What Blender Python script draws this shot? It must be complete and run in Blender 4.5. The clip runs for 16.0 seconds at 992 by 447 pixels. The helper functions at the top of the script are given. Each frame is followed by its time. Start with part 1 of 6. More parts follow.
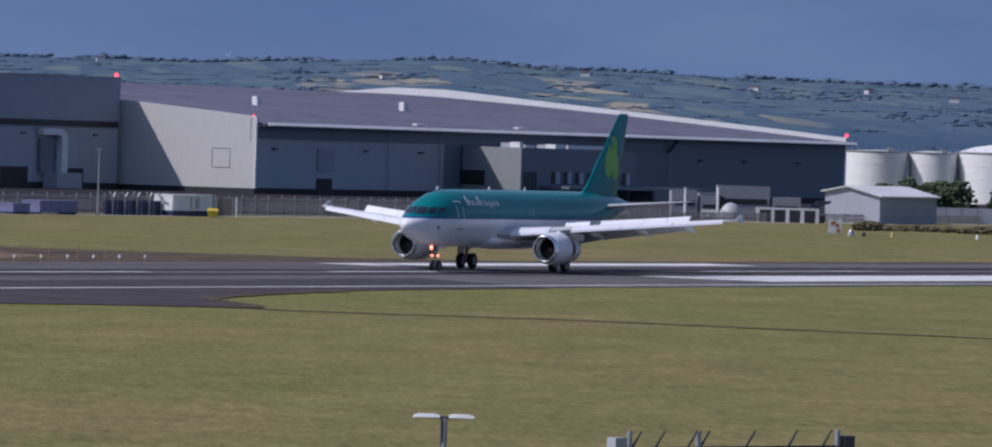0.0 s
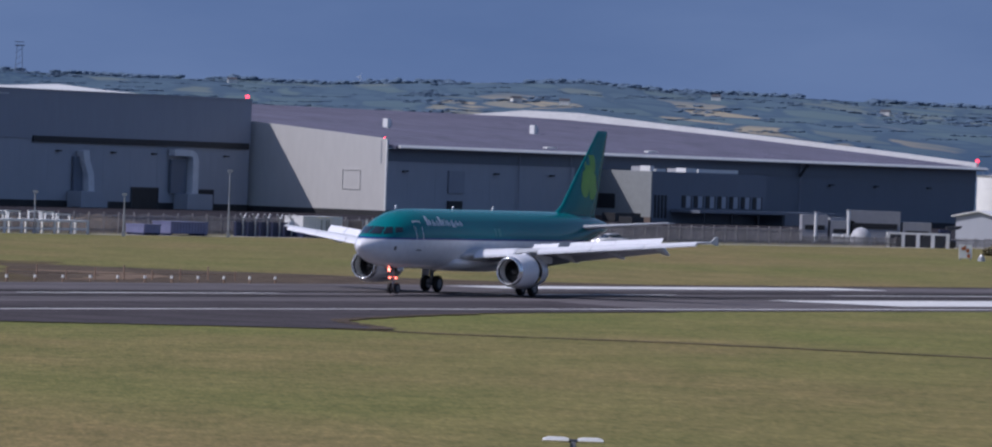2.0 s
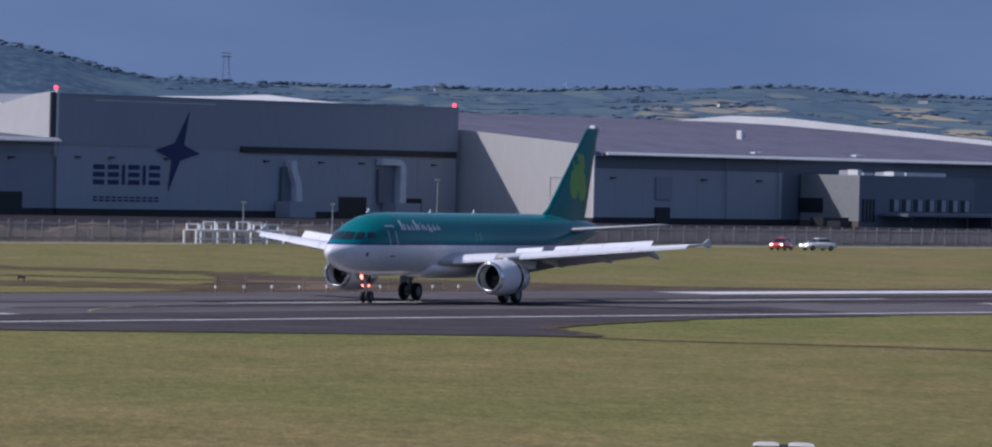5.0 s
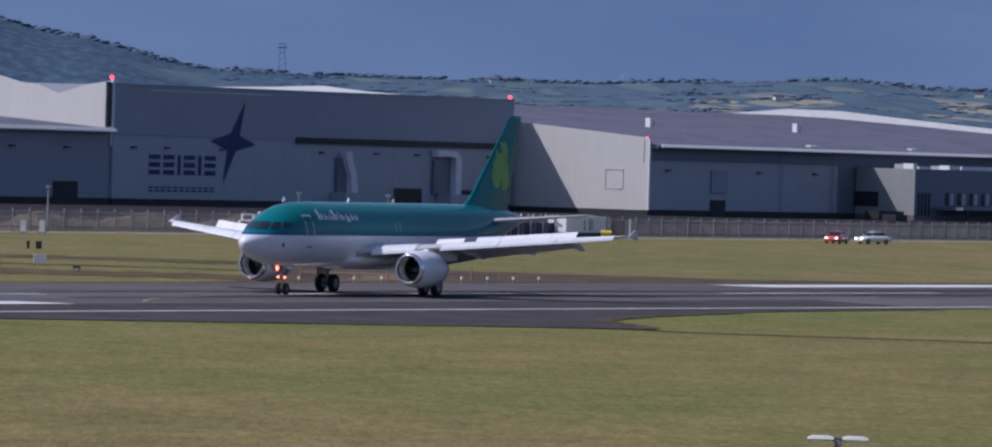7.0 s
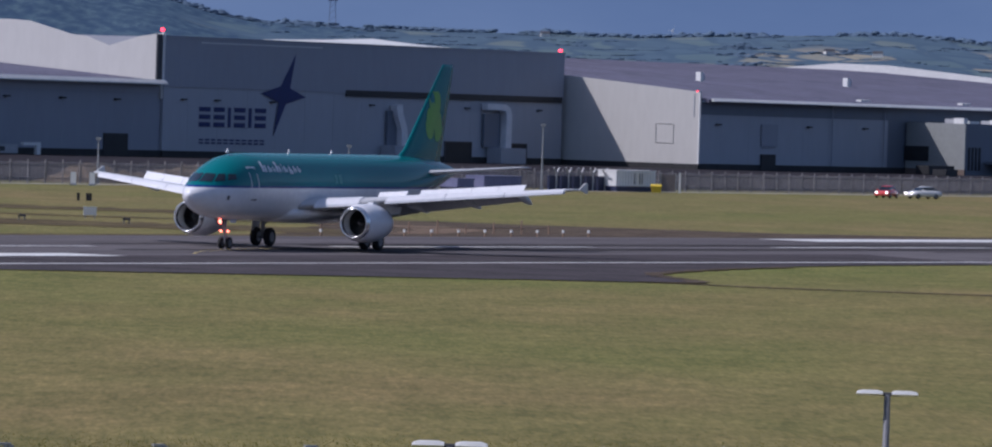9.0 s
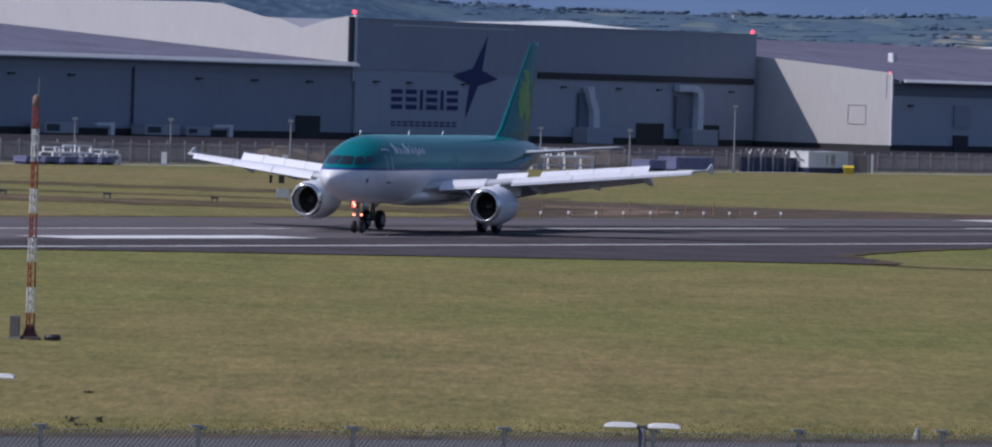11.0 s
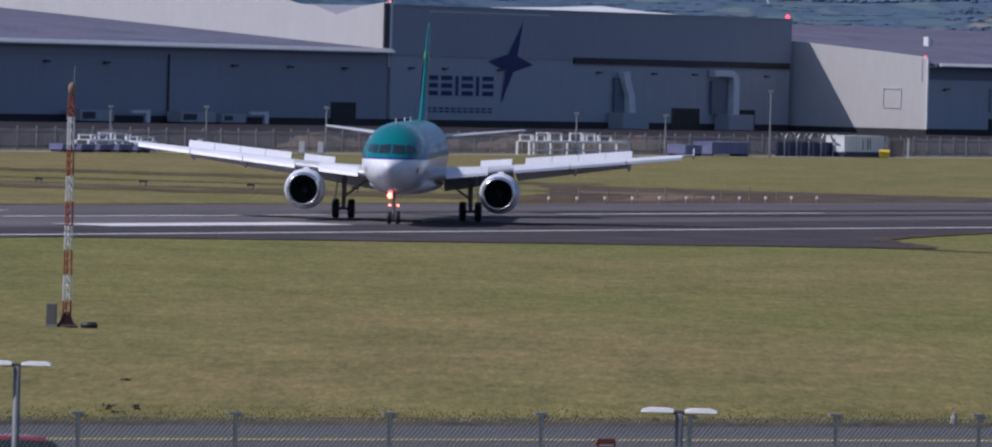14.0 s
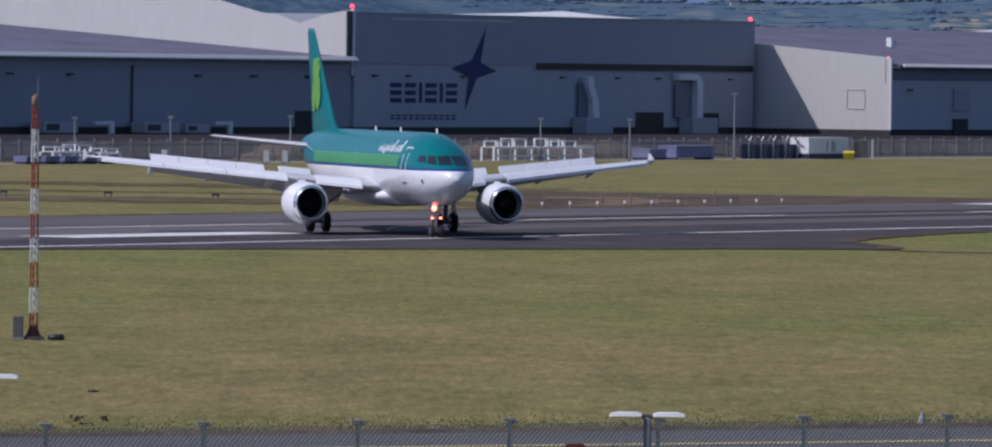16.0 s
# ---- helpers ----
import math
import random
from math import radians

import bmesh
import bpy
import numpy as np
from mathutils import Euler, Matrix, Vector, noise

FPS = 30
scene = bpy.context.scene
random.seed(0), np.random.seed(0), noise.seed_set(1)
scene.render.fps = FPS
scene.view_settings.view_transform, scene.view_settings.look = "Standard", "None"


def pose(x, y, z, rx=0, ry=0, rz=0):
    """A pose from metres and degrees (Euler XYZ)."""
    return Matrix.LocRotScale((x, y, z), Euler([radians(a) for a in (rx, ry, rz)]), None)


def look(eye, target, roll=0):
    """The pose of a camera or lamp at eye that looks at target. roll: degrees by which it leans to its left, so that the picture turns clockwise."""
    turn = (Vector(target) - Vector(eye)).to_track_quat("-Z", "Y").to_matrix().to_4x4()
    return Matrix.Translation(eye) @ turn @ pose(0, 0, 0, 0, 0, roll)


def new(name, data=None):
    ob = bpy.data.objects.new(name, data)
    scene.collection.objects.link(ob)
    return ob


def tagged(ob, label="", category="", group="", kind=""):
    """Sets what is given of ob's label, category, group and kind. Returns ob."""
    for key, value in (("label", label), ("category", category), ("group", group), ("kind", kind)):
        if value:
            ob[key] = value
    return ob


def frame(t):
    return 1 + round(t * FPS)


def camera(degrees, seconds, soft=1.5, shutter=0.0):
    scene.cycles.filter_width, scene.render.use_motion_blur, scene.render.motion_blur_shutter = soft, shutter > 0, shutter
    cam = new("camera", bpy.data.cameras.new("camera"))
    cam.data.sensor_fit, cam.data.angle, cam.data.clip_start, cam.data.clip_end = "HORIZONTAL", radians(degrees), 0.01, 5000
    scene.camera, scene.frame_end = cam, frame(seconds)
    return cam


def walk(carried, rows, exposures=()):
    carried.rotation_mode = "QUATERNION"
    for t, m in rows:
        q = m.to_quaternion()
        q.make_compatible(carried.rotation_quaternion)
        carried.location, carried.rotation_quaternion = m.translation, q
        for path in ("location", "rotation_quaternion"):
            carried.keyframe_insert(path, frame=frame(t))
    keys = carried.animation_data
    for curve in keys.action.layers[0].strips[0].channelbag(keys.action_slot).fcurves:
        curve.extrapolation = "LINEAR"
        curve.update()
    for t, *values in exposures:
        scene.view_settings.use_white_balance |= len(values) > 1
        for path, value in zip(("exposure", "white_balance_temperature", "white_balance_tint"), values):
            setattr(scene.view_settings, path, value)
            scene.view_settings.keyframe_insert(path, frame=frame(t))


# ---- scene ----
# Camera on a raised stand beside the airfield, panned by hand with a long lens.
EYE = Vector((0.0, 0.0, 9.19))
cam = camera(8.185, 16.0, 2.1)
PAN = [(0, 5.500, -0.640, 1.725), (0.5, 5.489, -0.661, 1.775), (1, 5.478, -0.594, 1.878), (1.5, 5.164, -0.521, 1.963), (2, 4.419, -0.484, 2.002), (2.5, 3.795, -0.449, 2.051), (3, 3.403, -0.421, 2.059), (3.5, 3.209, -0.408, 1.795), (4, 3.001, -0.418, 1.454), (6.5, 2.337, -0.557, 1.596), (7, 2.245, -0.556, 1.632), (7.5, 2.143, -0.568, 1.652), (8, 2.042, -0.628, 1.676), (8.5, 1.937, -0.747, 1.728), (9, 1.844, -0.953, 1.811), (9.5, 1.466, -1.047, 1.777), (10, 0.712, -1.092, 1.799), (12.5, 0.100, -1.246, 1.645), (13, 0.039, -1.285, 1.638), (13.5, 0.014, -1.305, 1.629), (14, -0.034, -1.277, 1.421), (14.5, -0.009, -1.268, 1.110), (15, 0.138, -1.251, 0.824), (15.5, 0.220, -1.228, 0.878), (16, 0.250, -1.220, 0.652)]


def aim(pan, tilt, roll):
    p, q = radians(pan), radians(tilt)
    way = Vector((math.sin(p) * math.cos(q), math.cos(p) * math.cos(q), math.sin(q)))
    return look(EYE, EYE + way * 100, roll)


walk(cam, [(t, aim(p, q, r)) for t, p, q, r in PAN], [(0, 0.08, 5800, 22), (16, 0.08, 5800, 22)])

# ---- light ----
SUN_EL, SUN_AZ = 47.3, 261.0
world = bpy.data.worlds.new("world")
scene.world = world
world.use_nodes = True
wn = world.node_tree.nodes
sky = wn.new("ShaderNodeTexSky")
sky.sky_type = "NISHITA"
sky.sun_disc = False
sky.sun_elevation, sky.sun_rotation = radians(SUN_EL), radians(SUN_AZ)
wn["Background"].inputs["Strength"].default_value = 0.080
world.node_tree.links.new(sky.outputs["Color"], wn["Background"].inputs["Color"])
sun = new("sun", bpy.data.lights.new("sun", "SUN"))
sun.data.energy, sun.data.angle, sun.data.color = 3.3, radians(0.5), (1.0, 0.95, 0.86)
sun_way = Vector((math.sin(radians(SUN_AZ)) * math.cos(radians(SUN_EL)), math.cos(radians(SUN_AZ)) * math.cos(radians(SUN_EL)), math.sin(radians(SUN_EL))))
sun.matrix_basis = look(sun_way * 200, (0, 0, 0))


# ---- materials ----
def mat(name, colour, rough=0.6, metal=0.0, vary=0.15, scale=1.0, bump=0.0, fine=8.0, coat=0.0, stretch=(1, 1, 1), tint=None, rnd=0.0):
    """A surface with stains at one scale and grain at a finer one, in metres."""
    m = bpy.data.materials.new(name)
    m.use_nodes = True
    nt, n, l = m.node_tree, m.node_tree.nodes, m.node_tree.links
    b = n["Principled BSDF"]
    b.inputs["Roughness"].default_value, b.inputs["Metallic"].default_value = rough, metal
    b.inputs["Coat Weight"].default_value = coat
    tc, mp = n.new("ShaderNodeTexCoord"), n.new("ShaderNodeMapping")
    mp.inputs["Scale"].default_value = stretch
    l.new(tc.outputs["Object"], mp.inputs["Vector"])
    tex = []
    for s, d in ((1.0 / scale, 4), (fine / scale, 3)):
        t = n.new("ShaderNodeTexNoise")
        t.inputs["Scale"].default_value, t.inputs["Detail"].default_value = s, d
        l.new(mp.outputs["Vector"], t.inputs["Vector"])
        tex.append(t)
    add = n.new("ShaderNodeMath")
    add.operation = "ADD"
    l.new(tex[0].outputs["Fac"], add.inputs[0])
    l.new(tex[1].outputs["Fac"], add.inputs[1])
    fac = add.outputs[0]
    if rnd:
        oi, mul, ad2 = n.new("ShaderNodeObjectInfo"), n.new("ShaderNodeMath"), n.new("ShaderNodeMath")
        mul.operation, ad2.operation = "MULTIPLY", "ADD"
        mul.inputs[1].default_value = rnd
        l.new(oi.outputs["Random"], mul.inputs[0])
        l.new(mul.outputs[0], ad2.inputs[0])
        l.new(fac, ad2.inputs[1])
        fac = ad2.outputs[0]
    ramp = n.new("ShaderNodeValToRGB")
    c = Vector(colour)
    t = Vector(tint) if tint else c
    ramp.color_ramp.elements[0].position, ramp.color_ramp.elements[1].position = 0.35, 0.65 + 0.0
    ramp.color_ramp.elements[0].color = (*[max(0, v * (1 - vary)) for v in c], 1)
    ramp.color_ramp.elements[1].color = (*[min(1, v * (1 + vary)) for v in t], 1)
    half = n.new("ShaderNodeMath")
    half.operation = "MULTIPLY"
    half.inputs[1].default_value = 0.5
    l.new(fac, half.inputs[0])
    l.new(half.outputs[0], ramp.inputs["Fac"])
    l.new(ramp.outputs["Color"], b.inputs["Base Color"])
    if bump:
        bp = n.new("ShaderNodeBump")
        bp.inputs["Strength"].default_value, bp.inputs["Distance"].default_value = 0.6, bump
        l.new(add.outputs[0], bp.inputs["Height"])
        l.new(bp.outputs["Normal"], b.inputs["Normal"])
    return m


def sheen(m, level):
    m.node_tree.nodes["Principled BSDF"].inputs["Specular IOR Level"].default_value = level
    return m


def glow(name, colour, power):
    m = bpy.data.materials.new(name)
    m.use_nodes = True
    b = m.node_tree.nodes["Principled BSDF"]
    b.inputs["Base Color"].default_value = (*colour, 1)
    b.inputs["Emission Color"].default_value = (*colour, 1)
    b.inputs["Emission Strength"].default_value = power
    return m


def ground_mat():
    """Mown airfield grass: dry and fresh patches, mowing streaks, fine tufts, lusher beside the runway."""
    m = mat("grass", (0.143, 0.134, 0.044), 0.9, 0, 0.10, 6.0, 0.012, 18.0, stretch=(1, 0.5, 1), tint=(0.187, 0.161, 0.061))
    n, l = m.node_tree.nodes, m.node_tree.links
    b = n["Principled BSDF"]
    b.inputs["Specular IOR Level"].default_value = 0.15
    col = b.inputs["Base Color"].links[0].from_socket
    tc = n.new("ShaderNodeTexCoord")

    def times(fac, lo, hi, p0, p1):
        rp, mx = n.new("ShaderNodeValToRGB"), n.new("ShaderNodeMix")
        rp.color_ramp.elements[0].position, rp.color_ramp.elements[1].position = p0, p1
        rp.color_ramp.elements[0].color, rp.color_ramp.elements[1].color = (*lo, 1), (*hi, 1)
        mx.data_type, mx.blend_type = "RGBA", "MULTIPLY"
        mx.inputs[0].default_value = 1.0
        l.new(fac, rp.inputs["Fac"])
        l.new(col, mx.inputs[6])
        l.new(rp.outputs["Color"], mx.inputs[7])
        return mx.outputs[2]

    # dry and fresh patches, then swathes, tussocks and tufts
    for sx, sy, turn, detail, lo, hi in (
            (0.03, 0.012, -54, 5, (0.88, 0.97, 0.82), (1.10, 1.00, 1.10)),
            (0.16, 0.045, -20, 4, (0.92, 0.96, 0.90), (1.07, 1.03, 1.06)),
            (0.55, 0.30, 0, 4, (0.88, 0.90, 0.87), (1.11, 1.09, 1.10)),
            (2.0, 0.34, 0, 3, (0.84, 0.86, 0.83), (1.16, 1.13, 1.14)),
            (6.5, 0.6, 2, 2, (0.83, 0.85, 0.82), (1.17, 1.14, 1.15))):
        mp, tx = n.new("ShaderNodeMapping"), n.new("ShaderNodeTexNoise")
        mp.inputs["Scale"].default_value, mp.inputs["Rotation"].default_value = (sx, sy, 1), (0, 0, radians(turn))
        tx.inputs["Scale"].default_value, tx.inputs["Detail"].default_value = 1.0, detail
        l.new(tc.outputs["Object"], mp.inputs["Vector"])
        l.new(mp.outputs["Vector"], tx.inputs["Vector"])
        col = times(tx.outputs["Fac"], lo, hi, 0.34, 0.66)
    # lusher strip along the runway's near side, with an uneven limit
    dot, wob, mul, add, rng = (n.new("ShaderNodeVectorMath"), n.new("ShaderNodeTexNoise"), n.new("ShaderNodeMath"), n.new("ShaderNodeMath"), n.new("ShaderNodeMapRange"))
    dot.operation = "DOT_PRODUCT"
    dot.inputs[1].default_value = (-math.sin(radians(54)), math.cos(radians(54)), 0)
    l.new(tc.outputs["Object"], dot.inputs[0])
    wob.inputs["Scale"].default_value, wob.inputs["Detail"].default_value = 0.05, 5
    l.new(tc.outputs["Object"], wob.inputs["Vector"])
    mul.operation, mul.inputs[1].default_value = "MULTIPLY", 60.0
    l.new(wob.outputs["Fac"], mul.inputs[0])
    add.operation = "ADD"
    l.new(dot.outputs["Value"], add.inputs[0])
    l.new(mul.outputs[0], add.inputs[1])
    rng.inputs["From Min"].default_value, rng.inputs["From Max"].default_value = 208.0, 318.0
    l.new(add.outputs[0], rng.inputs["Value"])
    col = times(rng.outputs["Result"], (1.0, 1.0, 1.0), (1.0, 1.0, 1.06), 0.0, 0.84)
    lush = col.node.inputs[7].links[0].from_node.color_ramp.elements.new(0.44)
    lush.color = (0.89, 1.02, 0.86, 1)
    l.new(col, b.inputs["Base Color"])
    return m


M_GRASS = ground_mat()
M_ASPHALT = sheen(mat("asphalt", (0.112, 0.103, 0.108), 0.9, 0, 0.42, 7.0, 0.004, 14.0, stretch=(0.08, 1, 1)), 0.03)
M_TAXI = sheen(mat("taxiway_asphalt", (0.066, 0.059, 0.063), 0.9, 0, 0.35, 5.0, 0.004, 14.0), 0.03)
M_RUBBER = sheen(mat("tyre_rubber_marks", (0.042, 0.040, 0.041), 0.85, 0, 0.4, 6.0, 0, 12.0, stretch=(0.06, 1, 1)), 0.03)
M_YARD = sheen(mat("dark_yard_asphalt", (0.036, 0.033, 0.038), 0.9, 0, 0.4, 8.0, 0, 10.0), 0.03)
M_PATCHY = sheen(mat("patchy_earth", (0.066, 0.049, 0.037), 0.95, 0, 0.3, 4.0, 0.02, 6.0, stretch=(1, 0.6, 1), tint=(0.122, 0.098, 0.050)), 0.05)
M_ROAD = mat("road_asphalt", (0.085, 0.083, 0.082), 0.9, 0, 0.2, 5.0, 0.004, 30.0)
M_PAINT = mat("worn_white_paint", (0.62, 0.62, 0.60), 0.6, 0, 0.22, 2.5, 0, 12.0)
M_YELLOW = mat("worn_yellow_paint", (0.58, 0.47, 0.16), 0.6, 0, 0.2, 1.5, 0, 12.0)
M_SOIL = sheen(mat("bare_soil", (0.062, 0.046, 0.038), 0.95, 0, 0.5, 3.0, 0.05, 9.0, tint=(0.098, 0.075, 0.052)), 0.1)
M_DRY = sheen(mat("dry_trodden_earth", (0.165, 0.120, 0.085), 0.95, 0, 0.3, 4.0, 0.03, 12.0), 0.1)
M_CLAD = mat("grey_cladding", (0.388, 0.408, 0.450), 0.55, 0, 0.04, 12.0, 0, 10.0, stretch=(1, 1, 0.3))
M_CLAD_TOP = mat("dark_grey_cladding", (0.312, 0.330, 0.376), 0.55, 0, 0.04, 12.0, 0, 10.0, stretch=(1, 1, 0.3))
# slate tone, also stands for eave shade on the wing hall, blued for haze
M_CLAD_DARK = mat("slate_and_shade_cladding", (0.148, 0.172, 0.214), 0.55, 0, 0.04, 9.0, 0, 10.0, stretch=(1, 1, 0.3))
# paler copy of the cladding for walls that face the sun
M_PALE = mat("sunlit_pale_cladding", (0.545, 0.535, 0.51), 0.55, 0, 0.04, 8.0, 0, 9.0, stretch=(1, 1, 0.3))
M_ROOF = mat("standing_seam_roof", (0.125, 0.128, 0.185), 0.6, 0.0, 0.24, 5.0, 0, 3.0, stretch=(0.5, 0.35, 1), tint=(0.128, 0.126, 0.178))
M_FASCIA = mat("white_fascia", (0.66, 0.66, 0.64), 0.45, 0, 0.08, 6.0, 0, 8.0)
M_ANNEX = mat("grey_green_cladding", (0.285, 0.300, 0.295), 0.55, 0, 0.07, 6.0, 0, 10.0)
M_PLINTH = mat("dark_plinth", (0.028, 0.029, 0.032), 0.8, 0, 0.3, 3.0, 0, 8.0)
M_DARK = mat("dark_opening", (0.018, 0.019, 0.022), 0.6, 0, 0.3, 1.5, 0, 8.0)
M_BAND = mat("dark_band", (0.040, 0.043, 0.052), 0.5, 0, 0.15, 4.0, 0, 8.0)
M_BLUE = mat("blue_sign", (0.012, 0.024, 0.125), 0.6, 0, 0.1, 2.0, 0, 8.0)
M_STEEL = mat("galvanised_steel", (0.36, 0.37, 0.38), 0.45, 0.5, 0.15, 0.5, 0, 8.0)
M_TIN = mat("sheet_metal_casing", (0.40, 0.41, 0.43), 0.5, 0.0, 0.12, 1.5, 0, 8.0)
M_DUCT = mat("bright_duct_metal", (0.74, 0.74, 0.75), 0.5, 0.0, 0.12, 1.5, 0, 8.0)
M_LEFT = mat("blue_grey_cladding", (0.280, 0.304, 0.356), 0.55, 0, 0.04, 12.0, 0, 10.0, stretch=(1, 1, 0.3))
M_SHED = mat("shed_sheeting", (0.30, 0.305, 0.325), 0.6, 0, 0.08, 4.0, 0, 8.0)
M_WHITE = mat("white_enamel", (0.76, 0.76, 0.74), 0.4, 0, 0.06, 2.0, 0, 8.0)
M_LAMP_RED = glow("red_obstruction_light", (1.0, 0.03, 0.05), 6.0)
HANGAR = pose(48.18, 1169.0, 0, 0, 0, 55)
RUNWAY = pose(0, 0, 0, 0, 0, 54)


# ---- building helpers ----
def solid(boxes, bm=None):
    """Boxes (x0, y0, z0, x1, y1, z1) in one bmesh."""
    bm = bm or bmesh.new()
    for x0, y0, z0, x1, y1, z1 in boxes:
        v = [bm.verts.new(p) for p in ((x0, y0, z0), (x1, y0, z0), (x1, y1, z0), (x0, y1, z0), (x0, y0, z1), (x1, y0, z1), (x1, y1, z1), (x0, y1, z1))]
        for q in ((3, 2, 1, 0), (4, 5, 6, 7), (0, 1, 5, 4), (1, 2, 6, 5), (2, 3, 7, 6), (3, 0, 4, 7)):
            bm.faces.new([v[i] for i in q])
    return bm


def hexa(pts, bm=None):
    """A block from its 8 corners: four below and the four above them, anticlockwise."""
    bm = bm or bmesh.new()
    v = [bm.verts.new(p) for p in pts]
    for q in ((3, 2, 1, 0), (4, 5, 6, 7), (0, 1, 5, 4), (1, 2, 6, 5), (2, 3, 7, 6), (3, 0, 4, 7)):
        bm.faces.new([v[i] for i in q])
    return bm


def loft(rings, bm=None, caps=True):
    bm = bm or bmesh.new()
    rows = [[bm.verts.new(p) for p in r] for r in rings]
    k = len(rows[0])
    for a, b in zip(rows, rows[1:]):
        for i in range(k):
            bm.faces.new((a[i], a[(i + 1) % k], b[(i + 1) % k], b[i]))
    if caps:
        bm.faces.new(rows[0][::-1])
        bm.faces.new(rows[-1])
    return bm


def tube(a, b, r0, r1=None, n=8, bm=None):
    """A tapered bar from a to b."""
    a, b = Vector(a), Vector(b)
    r1 = r0 if r1 is None else r1
    q = (b - a).to_track_quat("Z", "Y")
    rings = [[p + q @ Vector((r * math.cos(2 * math.pi * i / n), r * math.sin(2 * math.pi * i / n), 0)) for i in range(n)] for p, r in ((a, r0), (b, r1))]
    return loft(rings, bm)


def lathe(profile, axis, n=28, bm=None, caps=False):
    """Rings (along, radius) about an axis: 'x' or 'z'."""
    rings = []
    for s, r in profile:
        ring = []
        for i in range(n):
            c, d = r * math.cos(2 * math.pi * i / n), r * math.sin(2 * math.pi * i / n)
            ring.append((s, c, d) if axis == "x" else (c, d, s))
        rings.append(ring)
    return loft(rings, bm, caps)


def mesh_of(name, bm, material, smooth=False):
    bmesh.ops.recalc_face_normals(bm, faces=bm.faces[:])
    me = bpy.data.meshes.new(name)
    bm.to_mesh(me)
    bm.free()
    for mm in material if isinstance(material, (list, tuple)) else (material,):
        me.materials.append(mm)
    if smooth:
        me.shade_smooth()
    return me


def part(name, bm, material, parent, label="", smooth=False, at=None):
    ob = new(name, mesh_of(name, bm, material, smooth))
    ob.parent = parent
    if at is not None:
        ob.matrix_basis = at
    return tagged(ob, label)


def thing(name, m, label, category, group="", kind=""):
    ob = new(name)
    ob.matrix_basis = m
    return tagged(ob, label, category, group, kind)


def structure(name, bm, material, m=None, label="", category=""):
    ob = new(name, mesh_of(name, bm, material))
    if m is not None:
        ob.matrix_basis = m
    return tagged(ob, label, category, "", "structure")


def flat(bm, pts, z):
    bm.faces.new([bm.verts.new((x, y, z)) for x, y in pts])
    return bm


def quads(rects, z):
    bm = bmesh.new()
    for x0, y0, x1, y1 in rects:
        flat(bm, ((x0, y0), (x1, y0), (x1, y1), (x0, y1)), z)
    return bm


# ---- ground ----
def ragged(pts, z, amp=0.5, step=1.5, seed=0.0):
    """A flat patch whose edge wanders a little off the given outline."""
    rim = []
    for (x0, y0), (x1, y1) in zip(pts, pts[1:] + pts[:1]):
        l = math.hypot(x1 - x0, y1 - y0)
        k = max(1, int(l / step))
        for i in range(k):
            x, y = x0 + (x1 - x0) * i / k, y0 + (y1 - y0) * i / k
            q = amp * (noise.noise(Vector((x * 0.35, y * 0.35, seed))) + 0.6 * noise.noise(Vector((x * 1.3, y * 1.3, seed + 4))))
            rim.append((x + (y1 - y0) / l * q, y - (x1 - x0) / l * q))
    return flat(bmesh.new(), rim, z)


def strip(line, w, z, amp=0.5, step=1.0, seed=0.0):
    """A ribbon along a line of points, with wandering edges."""
    mid = []
    for (x0, y0), (x1, y1) in zip(line, line[1:]):
        k = max(1, int(math.hypot(x1 - x0, y1 - y0) / step))
        mid += [(x0 + (x1 - x0) * i / k, y0 + (y1 - y0) * i / k) for i in range(k)]
    mid.append(line[-1])
    bm, last = bmesh.new(), None
    for i, (x, y) in enumerate(mid):
        a, b = mid[max(0, i - 1)], mid[min(len(mid) - 1, i + 1)]
        t = Vector((b[0] - a[0], b[1] - a[1], 0)).normalized()
        row = []
        for side in (-1, 1):
            q = side * w * 0.5 + amp * (noise.noise(Vector((x * 0.4, y * 0.4, seed + side))) + 0.6 * noise.noise(Vector((x * 1.5, y * 1.5, seed - side))))
            row.append(bm.verts.new((x - t.y * q, y + t.x * q, z)))
        if last:
            bm.faces.new((last[0], last[1], row[1], row[0]))
        last = row
    return bm


